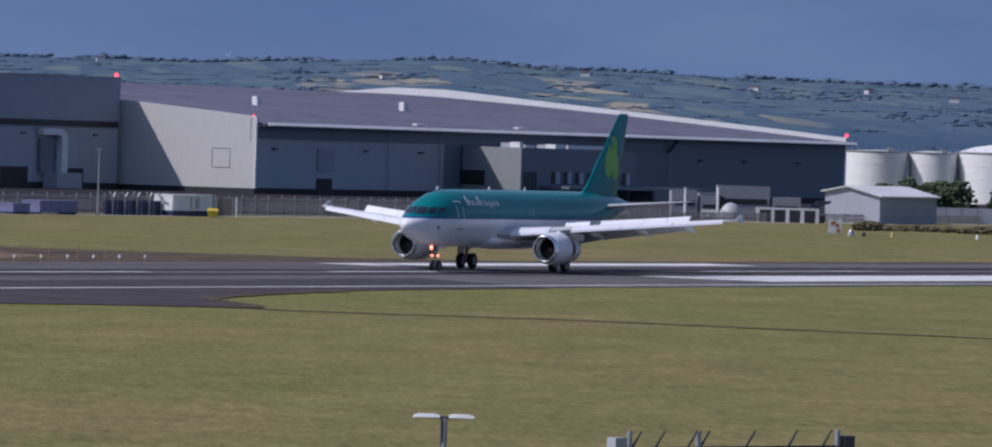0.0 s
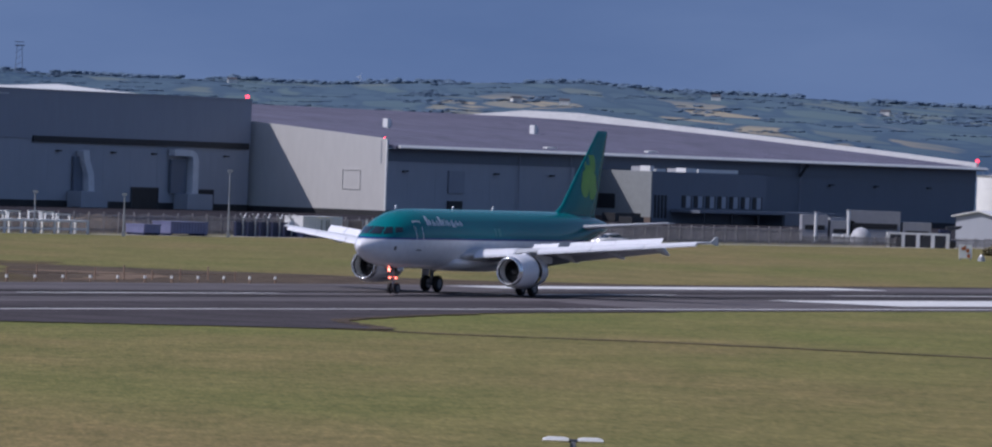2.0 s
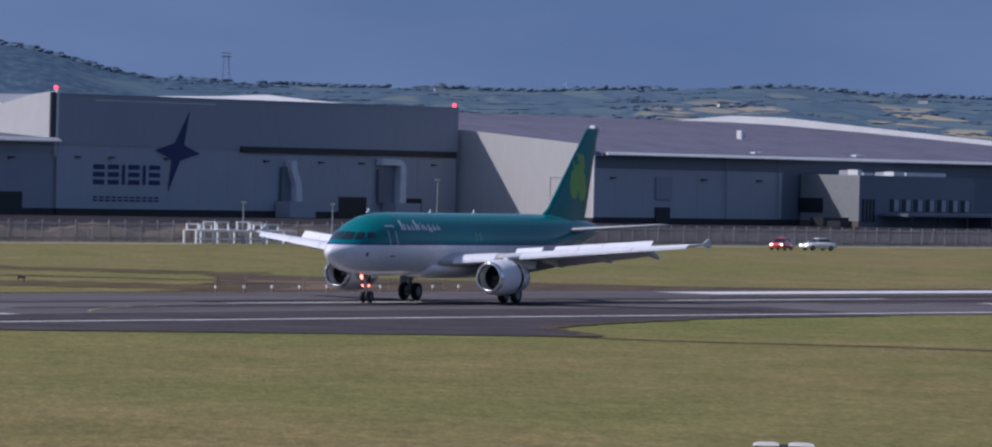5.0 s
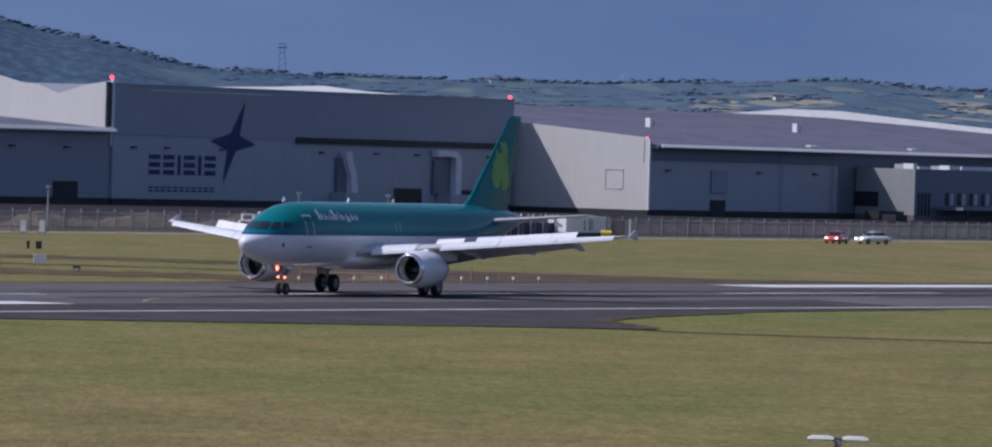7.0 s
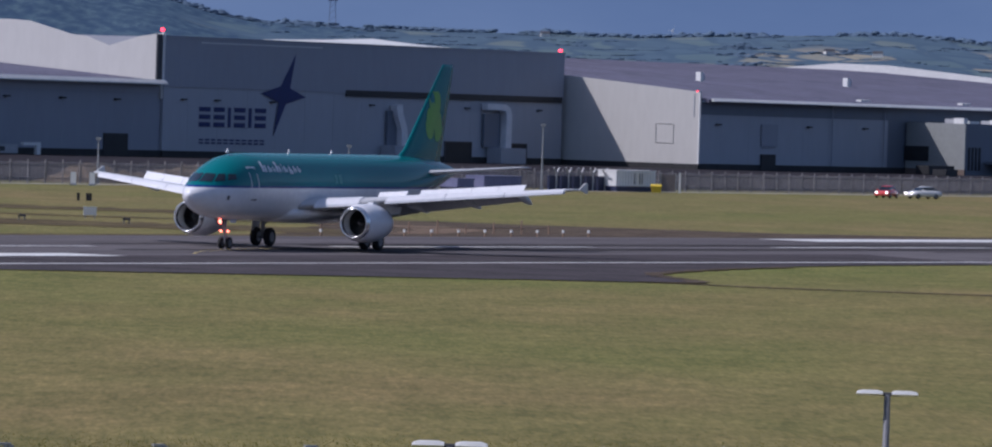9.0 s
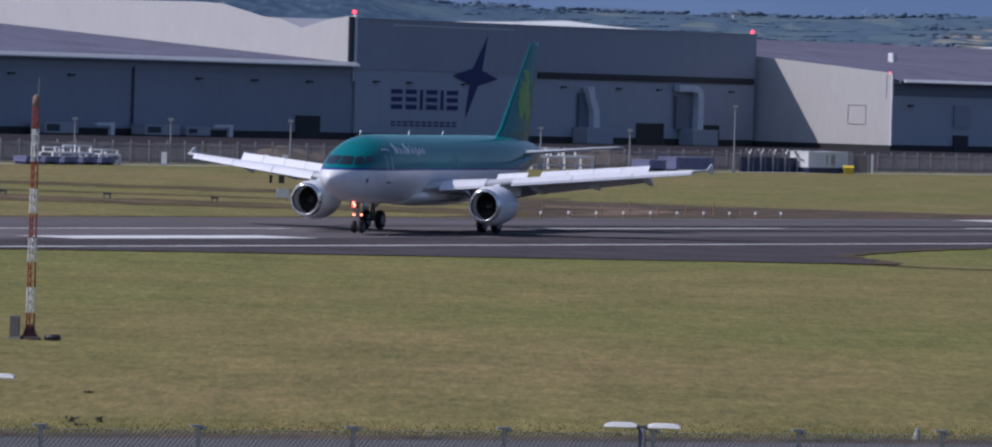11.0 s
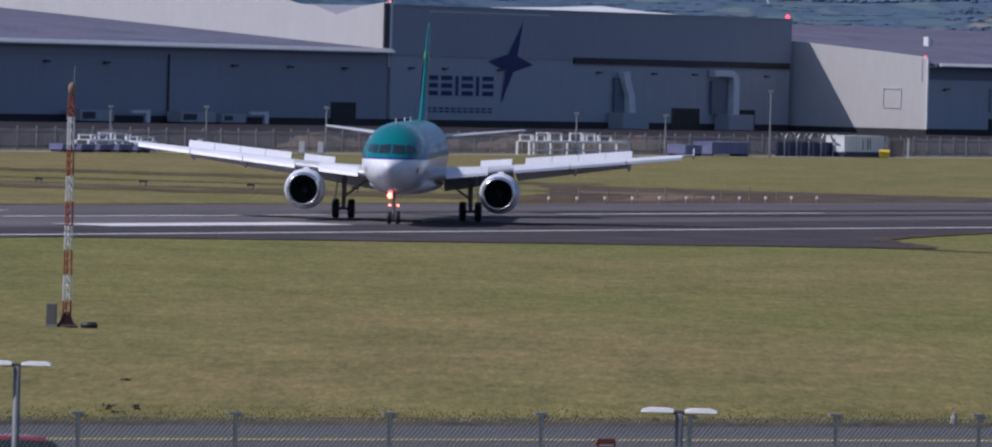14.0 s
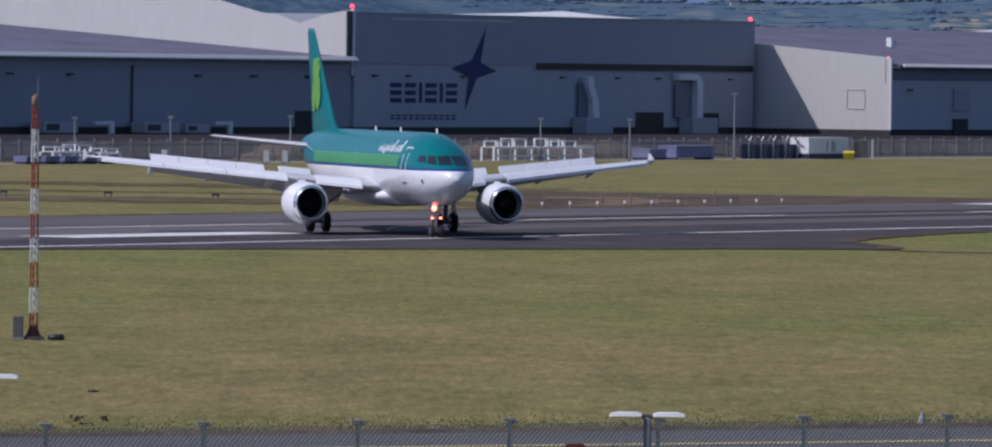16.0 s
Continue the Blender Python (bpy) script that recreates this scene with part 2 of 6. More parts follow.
def build_ground():
    bm = flat(bmesh.new(), ((-5000, -300), (5000, -300), (5000, 5600), (-5000, 5600)), 0.0)
    structure("ground", bm, M_GRASS, None, "mown dry green airfield grass reaching the horizon", "grass")
    bm = quads([(-500, 227.2, 1500, 277.0)], 0.03)
    structure("runway", bm, M_ASPHALT, RUNWAY, "dark worn asphalt runway with white markings", "runway")
    # taxiway mouth with a curved far kerb
    pts = [(-27, 352.8), (-14, 359.6), (-2.8, 364.6), (14.1, 372.3), (19.5, 374.2), (22.5, 376.3), (22.9, 380), (21.4, 388), (21.2, 394.5), (23.2, 402), (26.5, 412), (31, 423), (37, 434), (47, 449), (40, 470), (-27, 372)]
    structure("taxiway", flat(bmesh.new(), pts, 0.045), M_TAXI, None, "dark asphalt mouth of a taxiway", "taxiway")
    marks = [(-200, 229.1, 1200, 230.0), (294.5, 240.2, 316.5, 244.6), (438, 235, 498, 246), (438, 268.2, 498, 273.6), (270, 266, 316.5, 270)]
    marks += [(e, 255.6, e + 30, 256.5) for e in (-20, 34, 88, 142, 196, 250, 304, 359, 412, 466, 520, 574)]
    bm = quads(marks, 0.07)
    structure("runway_marking", bm, M_PAINT, RUNWAY, "worn white paint stripes on the runway", "road marking")
    # faint turning line
    bm = bmesh.new()
    arc = [(-4.6, 408.5), (-4.5, 412), (-4.1, 416), (-3.2, 420.5), (-1.9, 425), (0.0, 430)]
    for (x0, y0), (x1, y1) in zip(arc, arc[1:]):
        flat(bm, ((x0 - 0.06, y0), (x0 + 0.06, y0), (x1 + 0.06, y1), (x1 - 0.06, y1)), 0.068)
    structure("turning_line", bm, M_YELLOW, None, "faint yellow turning line on the runway", "road marking")
    # rubber laid down by tyres along the middle
    bm = quads([(330, 250.4, 1000, 251.6), (345, 252.6, 1000, 253.4), (360, 258.4, 1000, 259.6), (340, 260.6, 1000, 261.4), (420, 247.6, 900, 248.4), (430, 263.4, 900, 264.0)], 0.05)
    structure("tyre_marks", bm, M_RUBBER, RUNWAY, "black rubber streaks along the runway", "tyre marks")
    # bare soil beside the far verge, tapering off, with a dry trodden track on it
    soil = [(352, 277.6), (372, 279.6), (384, 281.0), (394, 284.5), (402, 288), (412, 296), (428, 306), (440, 316), (452, 325), (455, 310), (461, 297), (466, 288), (479, 281.0), (520, 279.4), (600, 278.6), (600, 277.3)]
    structure("soil_strip", ragged(soil, 0.02, 1.3, 1.6, 2), M_SOIL, RUNWAY, "bare brown soil beside the runway", "soil")
    dry = [(404, 284), (420, 292), (428, 300), (424, 305), (431, 306), (436, 301), (428, 291), (410, 283)]
    structure("trodden_track", ragged(dry, 0.03, 0.8, 1.5, 5), M_DRY, RUNWAY, "pale dry trodden track on the soil", "track")
    # earth roads that bend away over the far grass
    for k, line in enumerate(([(425, 395), (434, 369), (441, 356), (444, 345), (450, 334), (456, 322)], [(376, 345), (383, 327), (387, 315), (391, 306), (397, 297), (405, 288)])):
        structure("earth_road", strip(line, 15.0 + 7.0 * k, 0.03, 4.5, 1.2, 11 + k), M_PATCHY, RUNWAY, "dark earth road across the far grass", "track")
    structure("earth_road", strip([(402, 352), (412, 335), (418, 322), (424, 312), (430, 305)], 3.6, 0.03, 2.0, 1.2, 29), M_PATCHY, RUNWAY, "narrow dark rut across the far grass", "track")
    structure("trodden_track", strip([(376, 348), (384, 330), (388, 318), (391, 310)], 3.0, 0.04, 1.0, 1.5, 19), M_DRY, RUNWAY, "pale dry rut along an earth road", "track")
    # dark overgrown lip where the far grass meets the runway
    structure("verge_lip", strip([(200, 278.3), (392, 278.2)], 2.6, 0.04, 1.0, 1.0, 23), M_PATCHY, RUNWAY, "dark overgrown lip of the far grass", "verge")
    structure("track", strip([(20.5, 375.4), (26.1, 371.2), (38.4, 368.9), (59.9, 354.0), (84, 336)], 1.3, 0.03, 0.35, 0.9, 31), M_SOIL, None, "narrow worn earth track in the grass", "track")
    # crumbling earth rim of the grass round the taxiway mouth
    structure("verge_rim", strip([(20.0, 374.6), (23.0, 376.3), (23.4, 380), (21.9, 388), (21.7, 394.5), (23.7, 402), (27, 412), (31.5, 423)], 1.1, 0.06, 0.4, 0.7, 37), M_SOIL, None, "crumbling earth rim beside the taxiway", "verge")


build_ground()


# ---- factory: local x along the facades, y away from the airfield ----
def panel_joints(parent, x0, x1, y, z0, z1, step):
    """Narrow proud cover strips between cladding panels."""
    me = mesh_of("cover_strip", solid([(-0.03, -0.02, z0, 0.03, 0, z1)]), M_CLAD)
    x = x0
    while x <= x1:
        ob = new("cover_strip", me)
        ob.parent = parent
        ob.matrix_basis = pose(x, y, 0)
        x += step


def obstruction_light(x, y, z, size=0.8):
    ob = thing("obstruction_light", HANGAR @ pose(x, y, z) @ Matrix.Scale(size, 4), "red obstruction light lit on a roof corner", "warning light", "roof warning lights")
    part("stem", tube((0, 0, -0.1), (0, 0, 0.35), 0.06), M_STEEL, ob)
    part("lens", lathe([(0.35, 0.02), (0.36, 0.30), (0.62, 0.40), (0.9, 0.28), (1.0, 0.02)], "z", 14), M_LAMP_RED, ob, "glowing red lens", True)


def build_block():
    h = thing("assembly_hall", HANGAR, "tall grey factory hall with a dark upper wall", "building", "factory halls")
    part("wall", solid([(-114.6, 0, 1.0, 0, 70, 10.9)]), M_CLAD, h, "grey metal cladding")
    part("upper_wall", solid([(-114.7, -0.15, 10.9, 0.1, 70, 18.6)]), M_CLAD_TOP, h, "dark grey metal cladding")
    part("parapet", solid([(-114.8, -0.3, 18.6, 0.2, 0.3, 18.85)]), M_CLAD_TOP, h)
    part("plinth", solid([(-114.6, -0.1, 0, 0, 0.5, 1.0)]), M_PLINTH, h, "dark plinth")
    panel_joints(h, -108, -4, 0, 1.0, 10.9, 8.0)
    part("band", solid([(-64.8, -0.40, 10.35, -0.6, -0.1, 11.35)]), M_DARK, h, "dark recessed band")
    part("top_rail", solid([(-105, -0.26, 17.85, -72, -0.15, 18.02)]), M_FASCIA, h, "pale rail")
    # end wall over the next roof, stepped top edge, paler in colour for sunlight
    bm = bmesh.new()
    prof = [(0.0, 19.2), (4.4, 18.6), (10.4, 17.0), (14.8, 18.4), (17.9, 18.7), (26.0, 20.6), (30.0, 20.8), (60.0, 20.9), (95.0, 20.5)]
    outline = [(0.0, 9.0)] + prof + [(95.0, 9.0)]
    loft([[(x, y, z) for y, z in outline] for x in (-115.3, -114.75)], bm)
    part("end_wall", bm, M_PALE, h, "pale cladding, sunlight put into its colour")
    part("corner_trim", solid([(-115.6, -0.5, 11.5, -115.1, -0.1, 19.3)]), M_WHITE, h, "white corner trim")
    part("corner_recess", solid([(-116.9, -0.35, 11.6, -115.65, -0.05, 19.0)]), M_BAND, h)
    part("roof", loft([[(x, 60, 18.6), (x, 60, 18.9), (x - (6 if x > 50 else 0), 84, t), (x, 84, 18.6)] for x, t in ((16, 19.2), (32, 20.2), (50, 20.6), (72, 21.2), (84, 20.6))]), M_FASCIA, h, "white roof edge")
    for x0, x1, z in ((-35.4, -27.8, 3.3), (-17.0, -11.0, 3.2)):
        d = part("loading_door", solid([(x0, -0.14, 0.0, x1, -0.02, z)]), M_DARK, h, "dark open loading bay")
        part("door_frame", solid([(x0 - 0.25, -0.2, 0, x0, 0, z + 0.2), (x1, -0.2, 0, x1 + 0.25, 0, z + 0.2), (x0, -0.2, z, x1, 0, z + 0.2)]), M_BAND, d)
    # extraction ducts down the wall with their filter cabinets
    for x, lean, cab in ((-50.0, True, -54.4), (-18.6, False, -23.0)):
        bm = bmesh.new()
        if lean:
            pts = [(-51.2, 9.2), (-50.9, 7.6), (-50.2, 6.4), (-49.6, 5.2), (-49.3, 2.4)]
        else:
            pts = [(-25.0, 9.35), (-22.0, 9.4), (-19.6, 9.3), (-18.8, 8.9), (-18.5, 8.0), (-18.5, 2.4)]
        rings = []
        for i, (px, pz) in enumerate(pts):
            a = Vector(pts[max(0, i - 1)])
            b = Vector(pts[min(len(pts) - 1, i + 1)])
            t = (b - a).normalized()
            w = 0.85
            nx, nz = -t.y * w, t.x * w * 0.62
            rings.append([(px + nx, -0.25, pz + nz), (px + nx, -1.5, pz + nz), (px - nx, -1.5, pz - nz), (px - nx, -0.25, pz - nz)])
        duct = part("extraction_duct", loft(rings, bm), M_DUCT, h, "pale sheet metal duct")
        cabinet = part("filter_cabinet", solid([(cab, -3.0, 0.0, cab + 7.6, -0.2, 2.6)]), M_CLAD, duct, "grey filter cabinet")
        cx = x - 6.0 if not lean else x - 3.2
        part("shaft", solid([(cx, -0.6, 2.6, cx + (4.6 if not lean else 2.6), -0.2, 8.2)]), M_CLAD_DARK, duct)
    for x in (-101, -86, -58, -42, -30, -8, -118 + 8):
        part("wall_lamp", solid([(x, -0.5, 8.9, x + 1.2, -0.05, 9.15)]), M_DARK, h)
    # painted sign: six plain blocks, a small line under them, and a four-pointed star
    sign = thing("wall_sign", HANGAR, "dark blue painted sign with a four-pointed star", "sign")
    x = -105.0
    for w, bars in ((3.0, True), (2.9, True), (0.75, False), (3.0, True), (0.75, False), (3.0, True)):
        bm = solid([(x, -0.10, z, x + w, -0.04, z + 0.72) for z in (4.85, 6.04, 7.23)] if bars else [(x, -0.10, 4.85, x + w, -0.04, 7.95)])
        part("block", bm, M_BLUE, sign)
        x += w + 0.94
    x = -104.9
    for i in range(11):
        part("small_block", solid([(x, -0.10, 2.2, x + 1.1, -0.04, 2.45), (x, -0.10, 2.7, x + 1.1, -0.04, 2.95)]), M_BLUE, sign)
        x += 1.66
    bm = bmesh.new()
    c = (-82.4, 10.2)
    rim = [(-79.2, 16.9), (-80.6, 11.3), (-76.1, 9.95), (-81.6, 8.8), (-84.9, 3.6), (-83.7, 9.0), (-88.6, 10.35), (-83.2, 11.6)]
    for p, q in zip(rim, rim[1:] + rim[:1]):
        bm.faces.new([bm.verts.new((a, -0.2, b)) for a, b in (c, p, q)])
    part("star", bm, M_BLUE, sign, "blue four-pointed star")


M_HATCH = mat("hatch_frame", (0.485, 0.475, 0.455), 0.6, 0, 0.1, 1.0, 0, 8.0)
ROOF_LINE = [(-27.6, 11.75), (-25.9, 12.0), (-8, 13.5), (6, 14.6), (21, 15.8), (44, 17.4), (64.5, 18.6), (76.3, 19.0), (92, 18.8)]


def build_right_hall():
    h = thing("wing_hall", HANGAR, "long grey factory hall with a curved metal roof", "building", "factory halls")
    part("wall", solid([(2.2, -26.0, 1.0, 65, 30, 10.9)]), M_CLAD, h, "grey metal cladding")
    # from here on the wall's colour is darkened for the eave's shade
    part("wall", solid([(65, -25.95, 1.0, 221, 30, 10.9)]), M_CLAD_DARK, h, "slate grey metal cladding, the eave's shade in its colour")
    part("plinth", solid([(2.2, -26.15, 0, 221, -25.5, 1.0)]), M_PLINTH, h, "dark plinth")
    panel_joints(h, 9, 64, -26.0, 1.0, 10.9, 9.0)
    # strip coloured dark where the eave's shadow falls
    part("upper_wall", solid([(2.3, -26.12, 9.2, 221, -25.8, 11.3)]), M_CLAD_DARK, h, "cladding strip coloured dark for the eave's shadow")
    # roof in strips that follow the curve, with standing seams
    bm, seams = bmesh.new(), bmesh.new()
    under = [(y, z - 0.5) for y, z in reversed(ROOF_LINE)]
    loft([[(x, y, z) for y, z in ROOF_LINE + under] for x in (2.16, 222)], bm)
    x = 3.0
    while x < 221:
        low = [(y, z - 0.02) for y, z in reversed(ROOF_LINE)]
        loft([[(x + o, y, z + k) for (y, z), k in zip(ROOF_LINE + low, [0.09] * len(ROOF_LINE) + [0] * len(ROOF_LINE))] for o in (0, 0.12)], seams)
        x += 3.0
    roof = part("roof", bm, M_ROOF, h, "blue-grey metal roof")
    part("seam", seams, M_ROOF, roof)
    part("fascia", loft([[(x, -28.2, 11.42), (x, -28.2, 11.55), (x, -27.62, 11.98), (x, -27.62, 11.42)] for x in (3.0, 222.3)]), M_FASCIA, h, "white eave fascia")
    bm, bm2 = bmesh.new(), bmesh.new()
    line = ROOF_LINE[1:]
    lift = [0.8, 0.9, 0.9, 0.9, 1.1, 1.6, 1.4, 0.2]
    edge = [(y, z + e) for (y, z), e in zip(line, lift)] + [(y, z - 0.3) for y, z in reversed(line)]
    loft([[(x, y, z) for y, z in edge] for x in (221.4, 222.4)], bm)
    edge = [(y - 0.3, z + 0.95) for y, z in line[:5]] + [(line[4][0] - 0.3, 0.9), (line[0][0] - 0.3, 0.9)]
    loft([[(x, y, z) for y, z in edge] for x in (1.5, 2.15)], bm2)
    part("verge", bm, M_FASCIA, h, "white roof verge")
    # gable's colour is lightened for the sun on it
    g = part("gable_wall", bm2, M_PALE, h, "pale cladding, the sun's brightness in its colour")
    part("wall_hatch", solid([(1.42, -21.3, 7.5, 1.5, -17.7, 7.62), (1.42, -21.3, 4.3, 1.5, -17.7, 4.42), (1.42, -17.82, 4.42, 1.5, -17.7, 7.5), (1.42, -21.3, 4.42, 1.5, -21.18, 7.5)]), M_HATCH, g, "outline of a wall hatch")
    part("gable_plinth", solid([(1.55, -26.2, 0, 2.15, 20, 0.9)]), M_PLINTH, g)
    part("corner_trim", solid([(1.35, -26.42, 0.9, 1.75, -26.2, 12.8)]), M_WHITE, g, "white corner trim")
    part("corner_rail", solid([(1.44, -25.3, 8.8, 1.5, -25.14, 12.6)]), M_CLAD_TOP, g)
    for x0, x1, z0, z1, mm in ((22.0, 26.7, 0.0, 2.8, M_DARK), (22.0, 27.2, 4.1, 7.9, M_CLAD_TOP)):
        part("door" if z0 == 0 else "louvre", solid([(x0, -26.3, z0, x1, -26.05, z1)]), mm, h)
    for x in (7, 37, 56, 160, 178, 200):
        part("wall_lamp", solid([(x, -26.6, 7.5, x + 1.3, -26.1, 7.75)]), M_DARK, h)
    for x in (45.2, 63.0, 148.0):
        part("downpipe", tube((x, -26.4, 1.0), (x, -26.4, 11.2), 0.09), M_CLAD_TOP, h)
    part("corner_gutter", tube((149, -27.4, 11.2), (147.5, -26.5, 9.0), 0.28), M_DARK, h)
    for x, y in ((63.7, 12), (115.3, 12)):
        v = thing("roof_vent", HANGAR @ pose(x, y, 15.0), "white box-shaped vent standing on the roof", "roof vent", "roof vents")
        part("cowl", solid([(-0.6, -0.5, 0.1, 0.4, 0.5, 1.75)]), M_WHITE, v)
        part("louvre", solid([(0.4, -0.45, 0.4, 1.0, 0.45, 1.4)]), M_CLAD, v)
        part("collar", solid([(-1.2, -1.1, -0.4, 0.9, 1.1, 0.1)]), M_STEEL, v)
    for x in (63, 99):
        v = thing("skylight", HANGAR @ pose(x, -22, 12.4, 5), "low white skylight on the metal roof", "skylight", "skylights")
        part("curb", solid([(-1.7, -0.5, -0.2, 1.7, 0.5, 0.15)]), M_WHITE, v)
        part("glazing", solid([(-1.5, -0.4, 0.15, 1.5, 0.4, 0.25)]), M_FASCIA, v)


def build_annex():
    h = thing("office_annex", HANGAR, "low dark office annex with a row of windows", "building")
    part("wall", solid([(71.4, -38.0, 0, 113.2, -26.3, 9.0)]), M_CLAD_DARK, h, "dark slate cladding")
    part("side_wall", solid([(71.0, -38.1, 1.0, 71.4, -26.3, 9.05)]), M_ANNEX, h, "grey-green side wall")
    part("brick_base", solid([(70.95, -38.1, 0, 71.4, -26.3, 1.0)]), mat("dull_brick", (0.16, 0.12, 0.10), 0.9, 0, 0.2, 2.0, 0.01, 12.0), h)
    for i in range(7):
        x = 82.3 + i * 4.35
        w = part("window", solid([(x, -38.12, 2.8, x + 3.4, -38.0, 4.95)]), M_DARK, h, "dark window")
        part("blind", solid([(x + 1.3, -38.17, 2.85, x + 2.9, -38.12, 4.9)]), M_CLAD, w, "pale blind")
    for i in range(4):
        part("slot_window", solid([(72.4 + i * 1.25, -38.12, 0.9, 73.0 + i * 1.25, -38.0, 4.9)]), M_DARK, h)
    part("side_window", solid([(70.9, -30.9, 2.3, 71.0, -24.9, 4.9)]), M_DARK, h, "dark window band")
    part("canopy", solid([(78.1, -44, 2.0, 132.5, -38.2, 2.5)]), M_CLAD_DARK, h, "dark flat canopy")
    part("canopy_wall", solid([(110, -43.8, 0, 132.3, -38.3, 2.0)]), M_CLAD_DARK, h)
    for x in (80, 90, 100, 109):
        part("canopy_post", solid([(x, -43.9, 0, x + 0.3, -43.6, 2.0)]), M_BAND, h)
    for x0, x1, z in ((71.6, 73.0, 10.0), (73.6, 77.2, 9.5), (84.5, 88.5, 9.8), (89.0, 103.7, 9.7)):
        u = thing("roof_plant", HANGAR @ pose(0, 0, 0), "pale ventilation plant on a flat roof", "roof plant", "roof plant")
        part("casing", solid([(x0, -37.4, 9.05, x1, -35.4, z)]), M_WHITE, u)
        part("duct", solid([(x0 + 0.2, -35.4, 9.05, x1 - 0.2, -33.5, z - 0.15)]), M_TIN, u)
    # plant yard to its far side
    for x0, x1, y, z, mm, lab in ((60.5, 69.5, -37.0, 1.6, M_DARK, "dark skip beside the annex"), (40, 44, -52, 1.2, M_DARK, "dark crate on the apron"), (112, 126, -52, 1.9, M_TIN, "grey cargo container on the apron")):
        u = thing("container", HANGAR @ pose(x0, y, 0), lab, "container", "yard containers")
        part("shell", solid([(0, 0, 0.15, x1 - x0, 2.6, z)]), mm, u)
        part("base", solid([(0.1, 0.1, 0, x1 - x0 - 0.1, 2.5, 0.15)]), M_BAND, u)


def build_left_hall():
    h = thing("paint_hall", HANGAR, "long low grey factory hall with a sloping roof", "building", "factory halls")
    part("wall", solid([(-330, 0.4, 1.0, -114.8, 50, 11.0)]), M_LEFT, h, "grey metal cladding")
    part("plinth", solid([(-330, 0.25, 0, -114.8, 1, 1.0)]), M_PLINTH, h, "dark plinth")
    panel_joints(h, -320, -118, 0.4, 1.0, 11.0, 9.0)
    bm, seams = bmesh.new(), bmesh.new()
    hexa([(-330, -1, 11.2), (-115.4, -1, 11.2), (-115.4, 96, 17.8), (-330, 96, 17.8), (-330, -1, 11.75), (-115.4, -1, 11.75), (-115.4, 96, 18.4), (-330, 96, 18.4)], bm)
    x = -328.0
    while x < -116:
        hexa([(x, -1, 11.75), (x + 0.12, -1, 11.75), (x + 0.12, 96, 18.4), (x, 96, 18.4), (x, -1, 11.84), (x + 0.12, -1, 11.84), (x + 0.12, 96, 18.49), (x, 96, 18.49)], seams)
        x += 3.0
    roof = part("roof", bm, M_ROOF, h, "blue-grey metal roof")
    part("seam", seams, M_ROOF, roof)
    part("fascia", loft([[(x, -1.6, 11.2), (x, -1.6, 11.4), (x, -1.02, 11.95), (x, -1.02, 11.2)] for x in (-330, -115.5)]), M_FASCIA, h, "white eave fascia")
    part("eave_band", solid([(-330, 0.22, 10.0, -114.9, 0.38, 11.15)]), M_CLAD_TOP, h, "dark band under the eave")
    d = part("loading_door", solid([(-129.4, 0.2, 0, -123.2, 0.38, 3.5)]), M_DARK, h, "dark loading door")
    for x in (-200, -186, -155, -141, -127):
        part("wall_lamp", solid([(x, -0.1, 8.6, x + 1.3, 0.35, 8.85)]), M_DARK, h)
    part("downpipe", tube((-170.4, 0.2, 1.3), (-170.4, 0.2, 10.2), 0.16), M_BAND, h)
    for x0, x1, z in ((-172, -163.5, 1.7), (-196, -188, 1.8), (-162, -156.0, 1.5)):
        u = thing("air_handling_unit", HANGAR @ pose(x0, -3.5, 0), "pale air handling unit beside the wall", "ventilation unit", "air handling units")
        part("casing", solid([(0, 0, 0.2, x1 - x0, 2.6, z)]), M_TIN, u)
        part("plinth", solid([(0.2, 0.2, 0, x1 - x0 - 0.2, 2.4, 0.2)]), M_BAND, u)
        part("grille", solid([(0.6, -0.05, 0.5, (x1 - x0) * 0.45, 0, z - 0.3)]), M_BAND, u)
    for x in (-154, -183):
        f = thing("pipe_frame", HANGAR @ pose(x, -3.0, 0), "pale angled pipe frame by the wall", "pipe frame", "pipe frames")
        part("post", solid([(3.4, 0, 0, 4.3, 0.5, 1.9)]), M_WHITE, f)
        part("beam", solid([(0, 0, 1.4, 3.4, 0.5, 1.85)]), M_WHITE, f)


build_block()
build_right_hall()
build_annex()
build_left_hall()
obstruction_light(-0.6, 0.3, 18.7)
obstruction_light(-114.9, 0.3, 19.2)
obstruction_light(221.6, -26.0, 12.7)

obstruction_light(1.8, -25.6, 12.9, 0.3)


